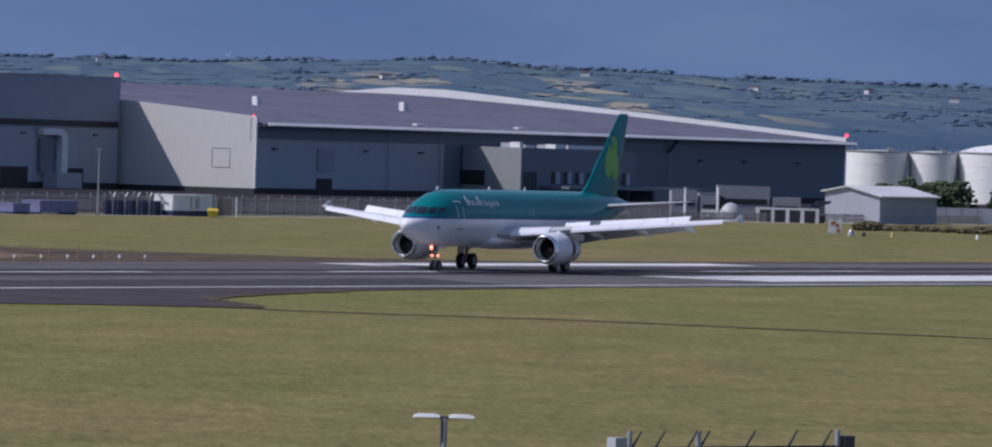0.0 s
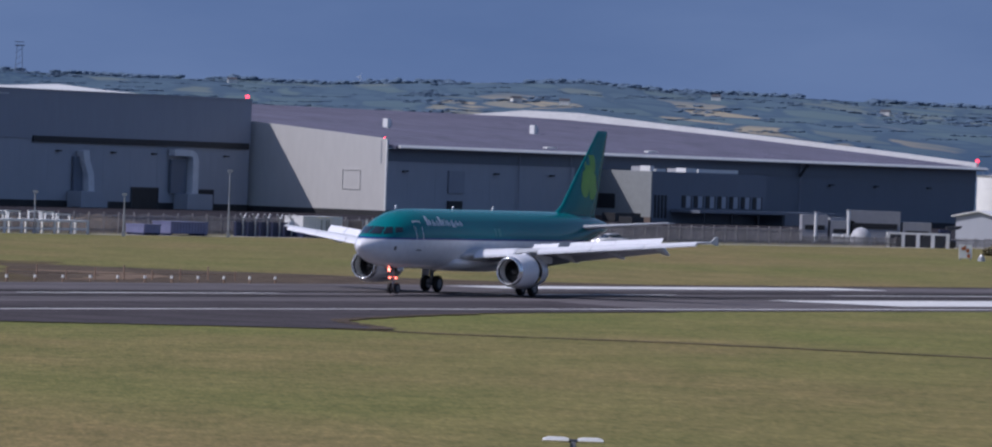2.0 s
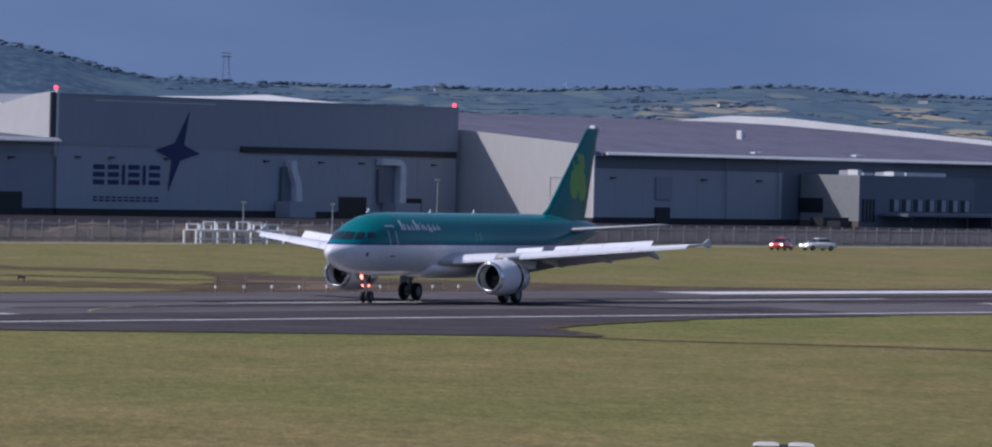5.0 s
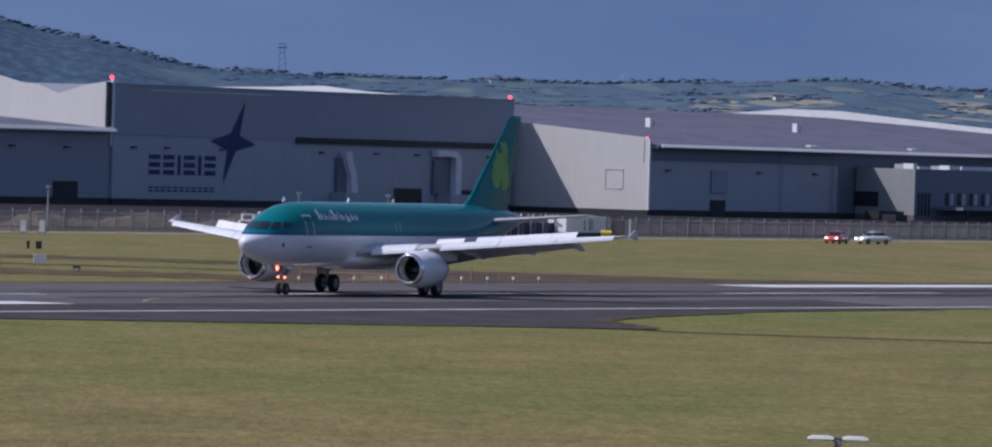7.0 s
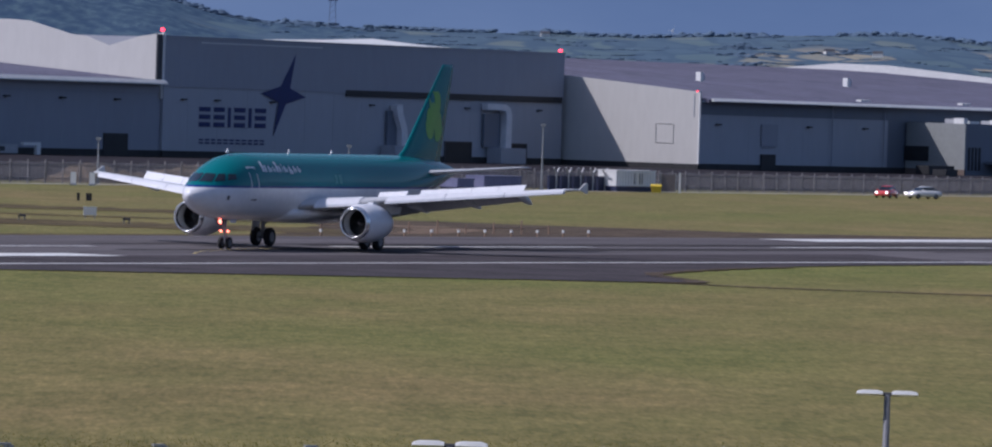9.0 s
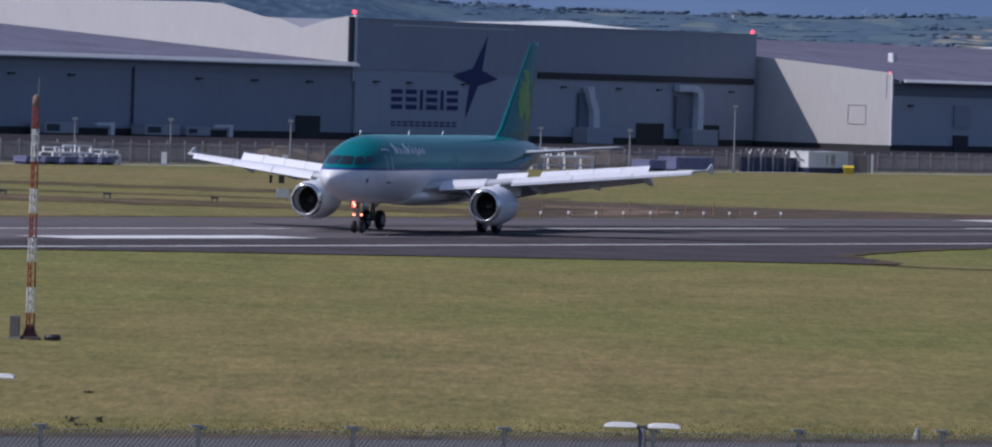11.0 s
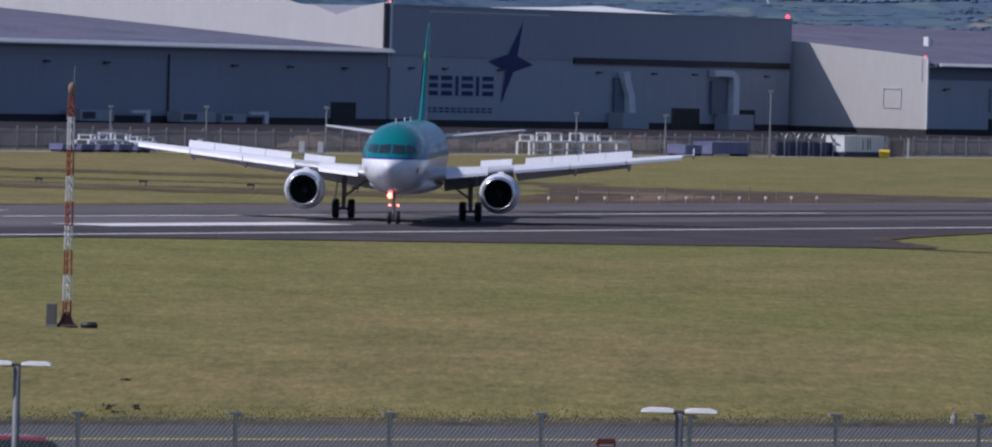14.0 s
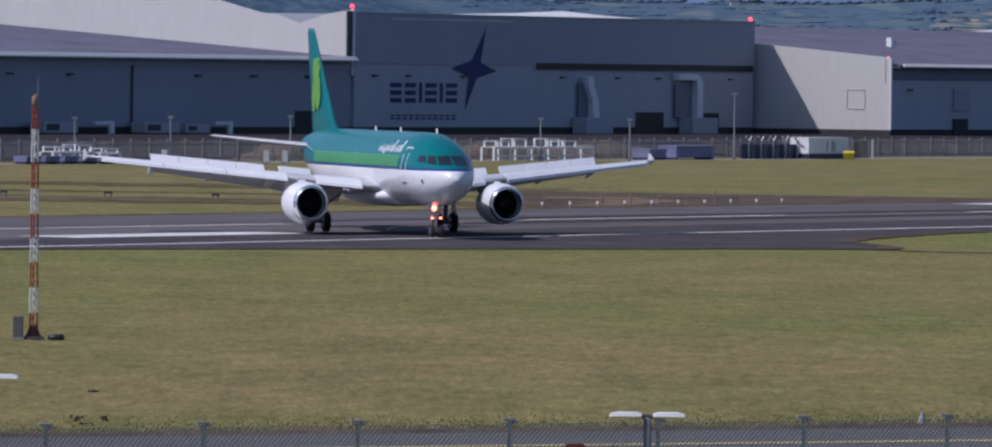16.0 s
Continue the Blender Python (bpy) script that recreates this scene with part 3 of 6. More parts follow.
# ---- airliner ----
def livery_mat():
    """Glossy teal above the window line, a thin blue line, white below."""
    m = mat("fuselage_paint", (0.74, 0.75, 0.785), 0.2, 0, 0.06, 3.0, 0, 8.0, coat=0.1)
    n, l = m.node_tree.nodes, m.node_tree.links
    b = n["Principled BSDF"]
    base = b.inputs["Base Color"].links[0].from_socket
    tc, sep = n.new("ShaderNodeTexCoord"), n.new("ShaderNodeSeparateXYZ")
    l.new(tc.outputs["Object"], sep.inputs[0])
    for level, colour in ((3.79, (0.015, 0.045, 0.20, 1)), (3.92, (0.001, 0.150, 0.162, 1))):
        gt, mix = n.new("ShaderNodeMath"), n.new("ShaderNodeMix")
        gt.operation = "GREATER_THAN"
        gt.inputs[1].default_value = level
        l.new(sep.outputs["Z"], gt.inputs[0])
        mix.data_type = "RGBA"
        mix.inputs[7].default_value = colour
        l.new(gt.outputs[0], mix.inputs[0])
        l.new(base, mix.inputs[6])
        base = mix.outputs[2]
    l.new(base, b.inputs["Base Color"])
    return m


M_LIVERY = livery_mat()
sheen(M_LIVERY, 0.22)
M_TEAL = mat("teal_paint", (0.001, 0.142, 0.154), 0.25, 0, 0.06, 2.0, 0, 8.0)
sheen(M_TEAL, 0.2)
M_CLOVER = mat("lime_green_paint", (0.12, 0.32, 0.045), 0.4, 0, 0.10, 1.0, 0, 8.0)
M_BANDGREEN = mat("band_green", (0.055, 0.245, 0.088), 0.35, 0, 0.08, 2.0, 0, 8.0)
M_FAINT = mat("faint_teal_mark", (0.05, 0.24, 0.22), 0.4, 0, 0.1, 1.0, 0, 8.0)
M_WING = mat("light_grey_wing_paint", (0.56, 0.57, 0.58), 0.35, 0.1, 0.08, 2.5, 0, 8.0, stretch=(0.5, 1, 1))
M_AIRWHITE = mat("white_aircraft_paint", (0.73, 0.74, 0.77), 0.28, 0, 0.05, 1.5, 0, 8.0, coat=0.15)
M_LIP = mat("polished_inlet_lip", (0.78, 0.79, 0.80), 0.22, 0.9, 0.05, 0.8, 0, 8.0)
M_FAN = mat("fan_blades", (0.045, 0.047, 0.052), 0.4, 0.6, 0.3, 0.4, 0, 8.0)
M_CORE = mat("scorched_nozzle_metal", (0.16, 0.145, 0.13), 0.45, 0.8, 0.25, 0.5, 0, 8.0)
M_TYRE = mat("tyre_rubber", (0.018, 0.018, 0.019), 0.8, 0, 0.3, 0.4, 0, 8.0)
M_RIM = mat("wheel_rim", (0.20, 0.20, 0.205), 0.4, 0.6, 0.2, 0.3, 0, 8.0)
M_GEAR = mat("landing_gear_steel", (0.33, 0.34, 0.35), 0.45, 0.4, 0.2, 0.5, 0, 8.0)
M_GLASS = mat("cockpit_glass", (0.012, 0.018, 0.024), 0.08, 0, 0.2, 0.5, 0, 8.0, coat=0.6)
M_TAXI_LIGHT = glow("taxi_light", (1.0, 0.20, 0.12), 5.5)

# stations from the nose: distance, half width, top, bottom, height of greatest width
HULL = [(0.0, 0.03, 3.32, 3.26, 3.29), (0.12, 0.28, 3.56, 3.02, 3.29), (0.35, 0.52, 3.74, 2.80, 3.30), (0.8, 0.84, 4.00, 2.52, 3.33), (1.5, 1.18, 4.28, 2.24, 3.40), (2.1, 1.40, 4.62, 2.08, 3.47), (2.8, 1.60, 5.02, 1.96, 3.55), (3.6, 1.76, 5.38, 1.87, 3.62), (4.7, 1.89, 5.70, 1.80, 3.70), (6.1, 1.96, 5.87, 1.76, 3.78), (7.6, 1.975, 5.90, 1.75, 3.82), (24.0, 1.975, 5.90, 1.75, 3.82), (26.0, 1.97, 5.90, 1.86, 3.85), (28.0, 1.88, 5.89, 2.25, 3.98), (30.5, 1.66, 5.85, 2.86, 4.20), (33.0, 1.28, 5.72, 3.52, 4.50), (35.2, 0.84, 5.50, 4.10, 4.72), (36.8, 0.46, 5.22, 4.52, 4.85), (37.5, 0.20, 5.02, 4.74, 4.88)]
GEAR_X = 17.71


def hull_at(d):
    for a, b in zip(HULL, HULL[1:]):
        if d <= b[0]:
            k = (d - a[0]) / (b[0] - a[0])
            return [p + (q - p) * k for p, q in zip(a, b)]
    return list(HULL[-1])


def side_y(d, z):
    _, w, top, bot, mid = hull_at(d)
    k = (z - mid) / ((top - mid) if z > mid else (mid - bot))
    return w * math.sqrt(max(0.0, 1 - k * k))


def nose_d(y, z):
    lo, hi = 0.0, 9.0
    for _ in range(40):
        d = (lo + hi) / 2
        if side_y(d, z) > abs(y) and hull_at(d)[3] < z < hull_at(d)[2]:
            hi = d
        else:
            lo = d
    return hi


def hull_patch(d0, d1, z0, z1, side, lift=0.02, n=4, bm=None, slant=0.0):
    """A thin plate that follows the hull's flank."""
    bm = bm or bmesh.new()
    rows = []
    for i in range(n + 1):
        z = z0 + (z1 - z0) * i / n
        row = []
        for j in range(n + 1):
            d = d0 + (d1 - d0) * j / n + slant * (z - z0)
            row.append(bm.verts.new((GEAR_X - d, side * (side_y(d, z) + lift), z + lift * 0.3)))
        rows.append(row)
    for a, b in zip(rows, rows[1:]):
        for j in range(n):
            bm.faces.new((a[j], a[j + 1], b[j + 1], b[j]))
    return bm


def nose_pane(corners, n=4):
    """A windscreen pane, from its corners (y, z) seen from ahead."""
    bm = bmesh.new()
    (a, b, c, e) = [Vector(p) for p in corners]
    rows = []
    for i in range(n + 1):
        row = []
        for j in range(n + 1):
            p = (a.lerp(b, j / n)).lerp(e.lerp(c, j / n), i / n)
            d = nose_d(p.x, p.y)
            row.append(bm.verts.new((GEAR_X - d + 0.035, p.x * 1.012, p.y + 0.012)))
        rows.append(row)
    for p, q in zip(rows, rows[1:]):
        for j in range(n):
            bm.faces.new((p[j], p[j + 1], q[j + 1], q[j]))
    return bm


FOIL = [(0.0, 0.0), (0.012, 0.30), (0.06, 0.62), (0.18, 0.92), (0.35, 1.0), (0.6, 0.74), (0.82, 0.36), (1.0, 0.03), (1.0, -0.03), (0.82, -0.20), (0.6, -0.46), (0.35, -0.66), (0.18, -0.62), (0.06, -0.42), (0.012, -0.2)]


def foil(sections, upright=False):
    """A flying surface through sections (span, leading edge x, chord, thickness, height)."""
    rings = []
    for s, x, c, t, z in sections:
        rings.append([(x - c * u, s + 0 * v, z + v * t * 0.5) if not upright else (x - c * u, v * t * 0.5, s) for u, v in FOIL])
    return loft(rings)


def wing_z(y):
    return 2.72 + (abs(y) - 1.8) * 0.099


def wing_le(y):
    return 6.0 - (abs(y) - 1.8) * 0.512


def wing_te(y):
    y = abs(y)
    return -1.2 + (y - 1.8) * 0.03 if y < 6.4 else -1.06 - (y - 6.4) * 0.205


def build_wing(craft, s):
    secs = []
    for y in (0.8, 1.8, 4.0, 6.4, 9.5, 13.0, 16.2, 16.9):
        le, te = wing_le(y), wing_te(y)
        c = le - te
        secs.append((s * y, le, c, c * (0.145 if y < 4 else 0.118), wing_z(y)))
    wing = part("wing", foil(secs), M_WING, craft, "light grey wing with spoilers raised", True)
    # drooped slats along the leading edge
    for y0, y1 in ((2.6, 5.0), (6.5, 9.7), (9.75, 13.0), (13.05, 16.3)):
        rings = []
        for y in (y0, y1):
            x, z, c = wing_le(y), wing_z(y), (wing_le(y) - wing_te(y))
            rings.append([(x + 0.28, s * y, z - 0.20), (x + 0.20, s * y, z - 0.04), (x - 0.05 * c, s * y, z + 0.045 * c), (x - 0.13 * c, s * y, z + 0.062 * c), (x - 0.10 * c, s * y, z + 0.02 * c), (x + 0.05, s * y, z - 0.22)])
        part("slat", loft(rings), M_AIRWHITE, wing)
    # flaps lowered behind the trailing edge
    for y0, y1 in ((2.1, 6.3), (6.5, 13.0)):
        rings = []
        for y in (y0, y1):
            x, z, c = wing_te(y) + 0.35, wing_z(y) - 0.12, 0.24 * (wing_le(y) - wing_te(y))
            rings.append([(x, s * y, z + 0.06), (x - 0.4 * c, s * y, z - 0.12 * c), (x - c * 0.86, s * y, z - 0.55 * c), (x - 0.45 * c, s * y, z - 0.34 * c), (x - 0.02, s * y, z - 0.14)])
        part("flap", loft(rings), M_WING, wing)
    # ground spoilers stand up
    for y0, y1 in ((4.35, 6.2), (7.0, 8.55), (8.58, 10.1), (10.13, 11.7), (11.73, 13.3)):
        rings = []
        for y in (y0, y1):
            c = wing_le(y) - wing_te(y)
            x, z = wing_le(y) - 0.70 * c, wing_z(y) + 0.035 * c
            rings.append([(x, s * y, z), (x - 0.52, s * y, z + 0.46), (x - 0.56, s * y, z + 0.44), (x - 0.06, s * y, z - 0.02)])
        part("spoiler", loft(rings), M_AIRWHITE, wing)
    # canoe fairings of the flap tracks
    for y, k in ((6.6, 1.0), (9.9, 0.85), (13.1, 0.7)):
        c = wing_le(y) - wing_te(y)
        x0 = wing_te(y) + 0.45 * c
        prof = [(0, 0.02), (0.5, 0.12), (1.2, 0.17), (2.1, 0.16), (2.9, 0.10), (3.4, 0.02)]
        rings = []
        for d, r in prof:
            drop = -0.28 * k - max(0, d - 1.4) * 0.22
            rings.append([(x0 - d * k, s * y + r * math.cos(i * math.pi / 5), wing_z(y) + drop + r * 1.7 * math.sin(i * math.pi / 5)) for i in range(10)])
        part("flap_track_fairing", loft(rings), M_WING, wing, "", True)
    y = 16.95
    x, z = wing_le(y), wing_z(y)
    fence = [(x - 0.3, 0.0), (x - 1.2, 0.40), (x - 1.5, 0.42), (x - 1.6, 0.05), (x - 1.55, -0.24), (x - 1.35, -0.22)]
    part("wingtip_fence", loft([[(a, s * (y + o), z + b) for a, b in fence] for o in (-0.02, 0.05)]), M_WING, wing, "light grey wingtip fence")


def build_engine(craft, s):
    eng = part("engine", lathe([(6.35, 1.02), (6.0, 1.13), (5.4, 1.19), (4.7, 1.20), (4.2, 1.17)], "x", 36), M_AIRWHITE, craft, "white engine nacelle", True, Matrix.Translation((0, s * 5.75, 1.78)))
    lip = [(6.35, 1.02), (6.50, 0.99), (6.62, 0.95), (6.68, 0.90), (6.66, 0.86), (6.52, 0.83), (6.3, 0.82)]
    part("inlet_lip", lathe(lip, "x", 36), M_LIP, eng, "polished metal inlet lip", True)
    part("inlet_duct", lathe([(6.3, 0.82), (5.9, 0.83), (5.5, 0.86)], "x", 36), M_WING, eng, "", True)
    c2, d2 = math.cos(0.16), math.sin(0.16)
    blade = mesh_of("fan_blade", hexa([(5.62, 0.28, 0), (5.50, 0.28 * c2, 0.28 * d2), (5.45, 0.85 * c2, 0.85 * d2), (5.57, 0.85, 0), (5.60, 0.28, 0), (5.48, 0.28 * c2, 0.28 * d2), (5.43, 0.85 * c2, 0.85 * d2), (5.55, 0.85, 0)]), M_FAN)
    for i in range(30):
        ob = new("fan_blade", blade)
        ob.parent = eng
        ob.matrix_basis = pose(0, 0, 0, 12 * i)
    part("fan_case", lathe([(5.40, 0.86), (5.38, 0.02)], "x", 24), M_DARK, eng)
    part("spinner", lathe([(6.02, 0.02), (5.9, 0.12), (5.62, 0.28)], "x", 20), M_FAN, eng, "", True)
    part("core_nozzle", lathe([(3.3, 0.66), (2.6, 0.58), (1.9, 0.44), (1.95, 0.40), (2.4, 0.5)], "x", 24), M_CORE, eng, "", True)
    part("exhaust_plug", lathe([(2.4, 0.30), (1.7, 0.20), (1.25, 0.02)], "x", 20), M_CORE, eng, "", True)
    sleeve = part("reverser_sleeve", lathe([(4.2, 1.165), (3.6, 1.08), (2.9, 0.93), (2.92, 0.88), (3.6, 1.0), (4.18, 1.10)], "x", 36), M_AIRWHITE, eng, "white reverser cowl", True)
    part("reverser_cascade", lathe([(4.3, 1.09), (3.5, 1.0)], "x", 30), M_FAN, eng, "dark cascade ring")
    pyl = [(4.9, 1.0), (4.2, 1.28), (2.2, 1.20), (0.2, 1.0), (0.4, 0.55), (2.8, 0.5), (4.4, 0.8)]
    part("pylon", loft([[(x, y, z) for x, z in pyl] for y in (-0.17, 0.17)]), M_AIRWHITE, eng)
    return sleeve


def build_wheel(parent, x, y, r, w):
    at = Matrix.Translation((x, y, r))
    prof = [(-w / 2, 0.56 * r), (-w / 2, 0.82 * r), (-w * 0.42, 0.94 * r), (-w * 0.25, r), (w * 0.25, r), (w * 0.42, 0.94 * r), (w / 2, 0.82 * r), (w / 2, 0.56 * r)]
    bm = bmesh.new()
    rings = [[(q * math.cos(2 * math.pi * i / 22), p, q * math.sin(2 * math.pi * i / 22)) for i in range(22)] for p, q in prof]
    wheel = part("wheel", loft(rings, bm, False), M_TYRE, parent, "black tyre", True, at)
    rings = [[(q * math.cos(2 * math.pi * i / 18), p, q * math.sin(2 * math.pi * i / 18)) for i in range(18)] for p, q in ((-w * 0.46, 0.57 * r), (-w * 0.3, 0.22 * r), (w * 0.3, 0.22 * r), (w * 0.46, 0.57 * r))]
    part("rim", loft(rings), M_RIM, wheel)
    return wheel


def fin_half(x, z):
    """Half the fin's thickness at a place on it, with a little lift for paint."""
    k = (z - 6.3) / 5.3
    le, c, t = -12.2 - 5.25 * k, 5.7 - 3.85 * k, 0.56 - 0.36 * k
    u = min(1.0, max(0.0, (le - x) / c))
    top = [p for p in FOIL if p[1] >= 0]
    return 0.02 + 0.5 * t * float(np.interp(u, [p[0] for p in top], [p[1] for p in top]))


def build_airliner():
    craft = thing("airliner", Matrix.Identity(4), "twin-engined airliner, teal above white, rolling on the runway", "aircraft")
    n = 40
    rings = []
    ds = []
    for a, b in zip(HULL, HULL[1:]):
        k = 1 if b[0] - a[0] < 3 else 6
        ds += [a[0] + (b[0] - a[0]) * i / k for i in range(k)]
    for d in ds + [HULL[-1][0]]:
        _, w, top, bot, mid = hull_at(d)
        ring = []
        for i in range(n):
            c, q = math.cos(2 * math.pi * i / n), math.sin(2 * math.pi * i / n)
            ring.append((GEAR_X - d, w * c, mid + q * ((top - mid) if q > 0 else (mid - bot))))
        rings.append(ring)
    part("fuselage", loft(rings), M_LIVERY, craft, "teal upper and white lower fuselage", True)
    # belly fairing round the wing box
    rings = []
    for x, w, d in ((7.6, 0.5, 0.05), (6.4, 1.75, 0.35), (4.0, 2.12, 0.52), (0.0, 2.15, 0.55), (-2.6, 1.9, 0.40), (-4.6, 0.6, 0.08)):
        rings.append([(x, w * math.cos(a), 2.25 + (0.45 if math.sin(a) > 0 else 0.40 + d * 0.55) * math.sin(a)) for a in [2 * math.pi * i / 24 for i in range(24)]])
    part("belly_fairing", loft(rings), M_AIRWHITE, craft, "", True)
    panes = [((0.06, 4.13), (0.76, 4.13), (0.67, 4.60), (0.05, 4.64)), ((0.86, 4.14), (1.24, 4.20), (1.07, 4.62), (0.77, 4.60)), ((1.33, 4.22), (1.55, 4.30), (1.42, 4.60), (1.18, 4.62))]
    for s in (1, -1):
        for p in panes:
            part("cockpit_window", nose_pane([(s * y, z) for y, z in p]), M_GLASS, craft, "dark cockpit glass")
        # outline of the forward door
        frame_bm = bmesh.new()
        for d0, d1, z0, z1 in ((4.75, 4.82, 3.1, 5.05), (5.6, 5.67, 3.1, 5.05), (4.75, 5.67, 5.0, 5.07)):
            hull_patch(d0, d1, z0, z1, s, 0.012, 4, frame_bm)
        part("cabin_door_outline", frame_bm, M_AIRWHITE, craft, "thin white door outline")
        part("door_sill", hull_patch(4.85, 5.55, 3.02, 3.10, s, 0.015, 2), M_BAND, craft)
        # operator's lettering as plain strokes
        d = 6.5
        for wdt, hgt in ((0.75, 0.62), (0.55, 0.36), (0.42, 0.36), (0.75, 0.62), (0.22, 0.50), (0.55, 0.36), (0.60, 0.46), (0.52, 0.36), (0.42, 0.36)):
            z0 = 4.78 - (0.1 if hgt == 0.46 else 0)
            bm = bmesh.new()
            hull_patch(d, d + wdt * 0.32, z0, z0 + hgt, s, 0.012, 2, bm, 0.25)
            hull_patch(d + wdt * 0.45, d + wdt * 0.74, z0, z0 + hgt * 0.62, s, 0.012, 2, bm, 0.25)
            part("title_stroke", bm, M_AIRWHITE, craft)
            d += wdt + 0.06
        part("cheek_mark", hull_patch(2.35, 2.55, 3.05, 3.3, s, 0.012, 2), M_BAND, craft)
        part("flank_mark", hull_patch(16.2, 16.55, 4.1, 4.65, s, 0.012, 3), M_FAINT, craft, "faint pale teal mark")
        part("flank_mark", hull_patch(16.75, 17.15, 4.1, 4.65, s, 0.012, 3), M_FAINT, craft, "faint pale teal mark")
        if s < 0:
            part("flank_band", hull_patch(6.3, 27.0, 3.95, 4.60, s, 0.012, 16), M_BANDGREEN, craft, "lime green band along one flank")
        tail = [(s * 0.6, -12.2, 4.1, 0.44, 4.75), (s * 1.2, -12.6, 3.75, 0.40, 4.80), (s * 6.1, -16.9, 1.7, 0.16, 5.32), (s * 6.22, -17.1, 1.4, 0.10, 5.33)]
        part("tailplane", foil(tail), M_WING, craft, "light grey tailplane", True)
        build_wing(craft, s)
    fin = part("fin", foil([(5.2, -9.6, 8.4, 0.5, 0), (5.75, -11.2, 6.5, 0.62, 0), (6.3, -12.2, 5.7, 0.56, 0), (11.6, -17.45, 1.85, 0.2, 0), (11.86, -17.75, 1.5, 0.10, 0)], True), M_TEAL, craft, "teal tail fin", True)
    for s in (1, -1):
        for x, z, r, tilt in ((-16.4, 9.25, 0.98, 90), (-15.7, 8.0, 0.98, 200), (-16.95, 7.8, 0.94, 340)):
            bm = bmesh.new()
            pts = []
            for i in range(20):
                a = 2 * math.pi * i / 20
                q = r * (1 - 0.22 * math.cos(a - radians(tilt)) ** 8)
                pts.append((x + q * math.cos(a) * 0.86, z + q * math.sin(a) * 1.05))
            hub = bm.verts.new((x, s * fin_half(x, z), z))
            rim = [bm.verts.new((p, s * fin_half(p, q), q)) for p, q in pts]
            for a, b in zip(rim, rim[1:] + rim[:1]):
                bm.faces.new((hub, a, b))
            part("clover_lobe", bm, M_CLOVER, fin, "lime green tail emblem")
    sleeves = [build_engine(craft, s) for s in (1, -1)]
    for x in (12.9, 4.5, -1.5):
        part("blade_antenna", loft([[(x - a, y, 5.86 + b) for a, b in ((0, 0), (0.2, 0.28), (0.32, 0.28), (0.4, 0))] for y in (-0.02, 0.02)]), M_AIRWHITE, craft)
    # nose gear
    gear = part("nose_gear", tube((12.75, 0, 2.1), (12.64, 0, 0.38), 0.10, 0.08, 10), M_GEAR, craft, "steel nose gear")
    part("axle", tube((12.64, -0.3, 0.38), (12.64, 0.3, 0.38), 0.06), M_GEAR, gear)
    part("drag_brace", tube((12.68, 0, 1.0), (14.2, 0, 1.95), 0.05), M_GEAR, gear)
    for s in (1, -1):
        build_wheel(gear, 12.64, s * 0.25, 0.38, 0.22)
        part("gear_door", hexa([(12.0, s * 0.38, 1.62), (12.8, s * 0.38, 1.62), (12.8, s * 0.41, 1.62), (12.0, s * 0.41, 1.62), (12.0, s * 0.36, 1.92), (12.8, s * 0.36, 1.92), (12.8, s * 0.39, 1.92), (12.0, s * 0.39, 1.92)]), M_AIRWHITE, gear)
    at = Matrix.Translation((0.12, -0.2, 1.66))
    part("taxi_light", lathe([(12.70, 0.02), (12.71, 0.185), (12.75, 0.14), (12.78, 0.01)], "x", 14), M_TAXI_LIGHT, gear, "lit amber taxi light", True, at)
    part("lamp_housing", lathe([(12.62, 0.05), (12.66, 0.20), (13.06, 0.215), (13.06, 0.20), (12.69, 0.19)], "x", 14), M_GEAR, gear, "round lamp housing", True, at)
    for y in (-0.24, 0.24):
        part("turn_off_light", lathe([(12.70, 0.01), (12.76, 0.07), (12.83, 0.06), (12.86, 0.01)], "x", 10), M_TAXI_LIGHT, gear, "small lit lamp", True, Matrix.Translation((0, y, 1.1)))
        part("lamp_bracket", tube((12.70, 0, 1.1), (12.70, y, 1.1), 0.025, 0.025, 6), M_GEAR, gear)
    for s in (1, -1):
        leg = part("main_gear", tube((0.15, s * 3.75, 2.75), (0, s * 3.795, 0.58), 0.17, 0.12, 12), M_GEAR, craft, "steel main gear leg")
        part("axle", tube((0, s * 3.35, 0.58), (0, s * 4.24, 0.58), 0.09), M_GEAR, leg)
        part("side_stay", tube((0.1, s * 3.7, 1.35), (0.2, s * 2.2, 2.45), 0.07), M_GEAR, leg)
        part("torque_link", tube((-0.12, s * 3.795, 0.62), (-0.32, s * 3.795, 1.1), 0.05), M_GEAR, leg)
        part("gear_door", hexa([(-0.45, s * 4.28, 1.0), (0.55, s * 4.28, 1.0), (0.55, s * 4.31, 1.0), (-0.45, s * 4.31, 1.0), (-0.6, s * 4.1, 2.8), (0.8, s * 4.1, 2.8), (0.8, s * 4.13, 2.8), (-0.6, s * 4.13, 2.8)]), M_AIRWHITE, leg)
        for o in (-0.465, 0.465):
            build_wheel(leg, 0, s * 3.795 + o, 0.585, 0.40)
    return craft, sleeves


AIRLINER, SLEEVES = build_airliner()
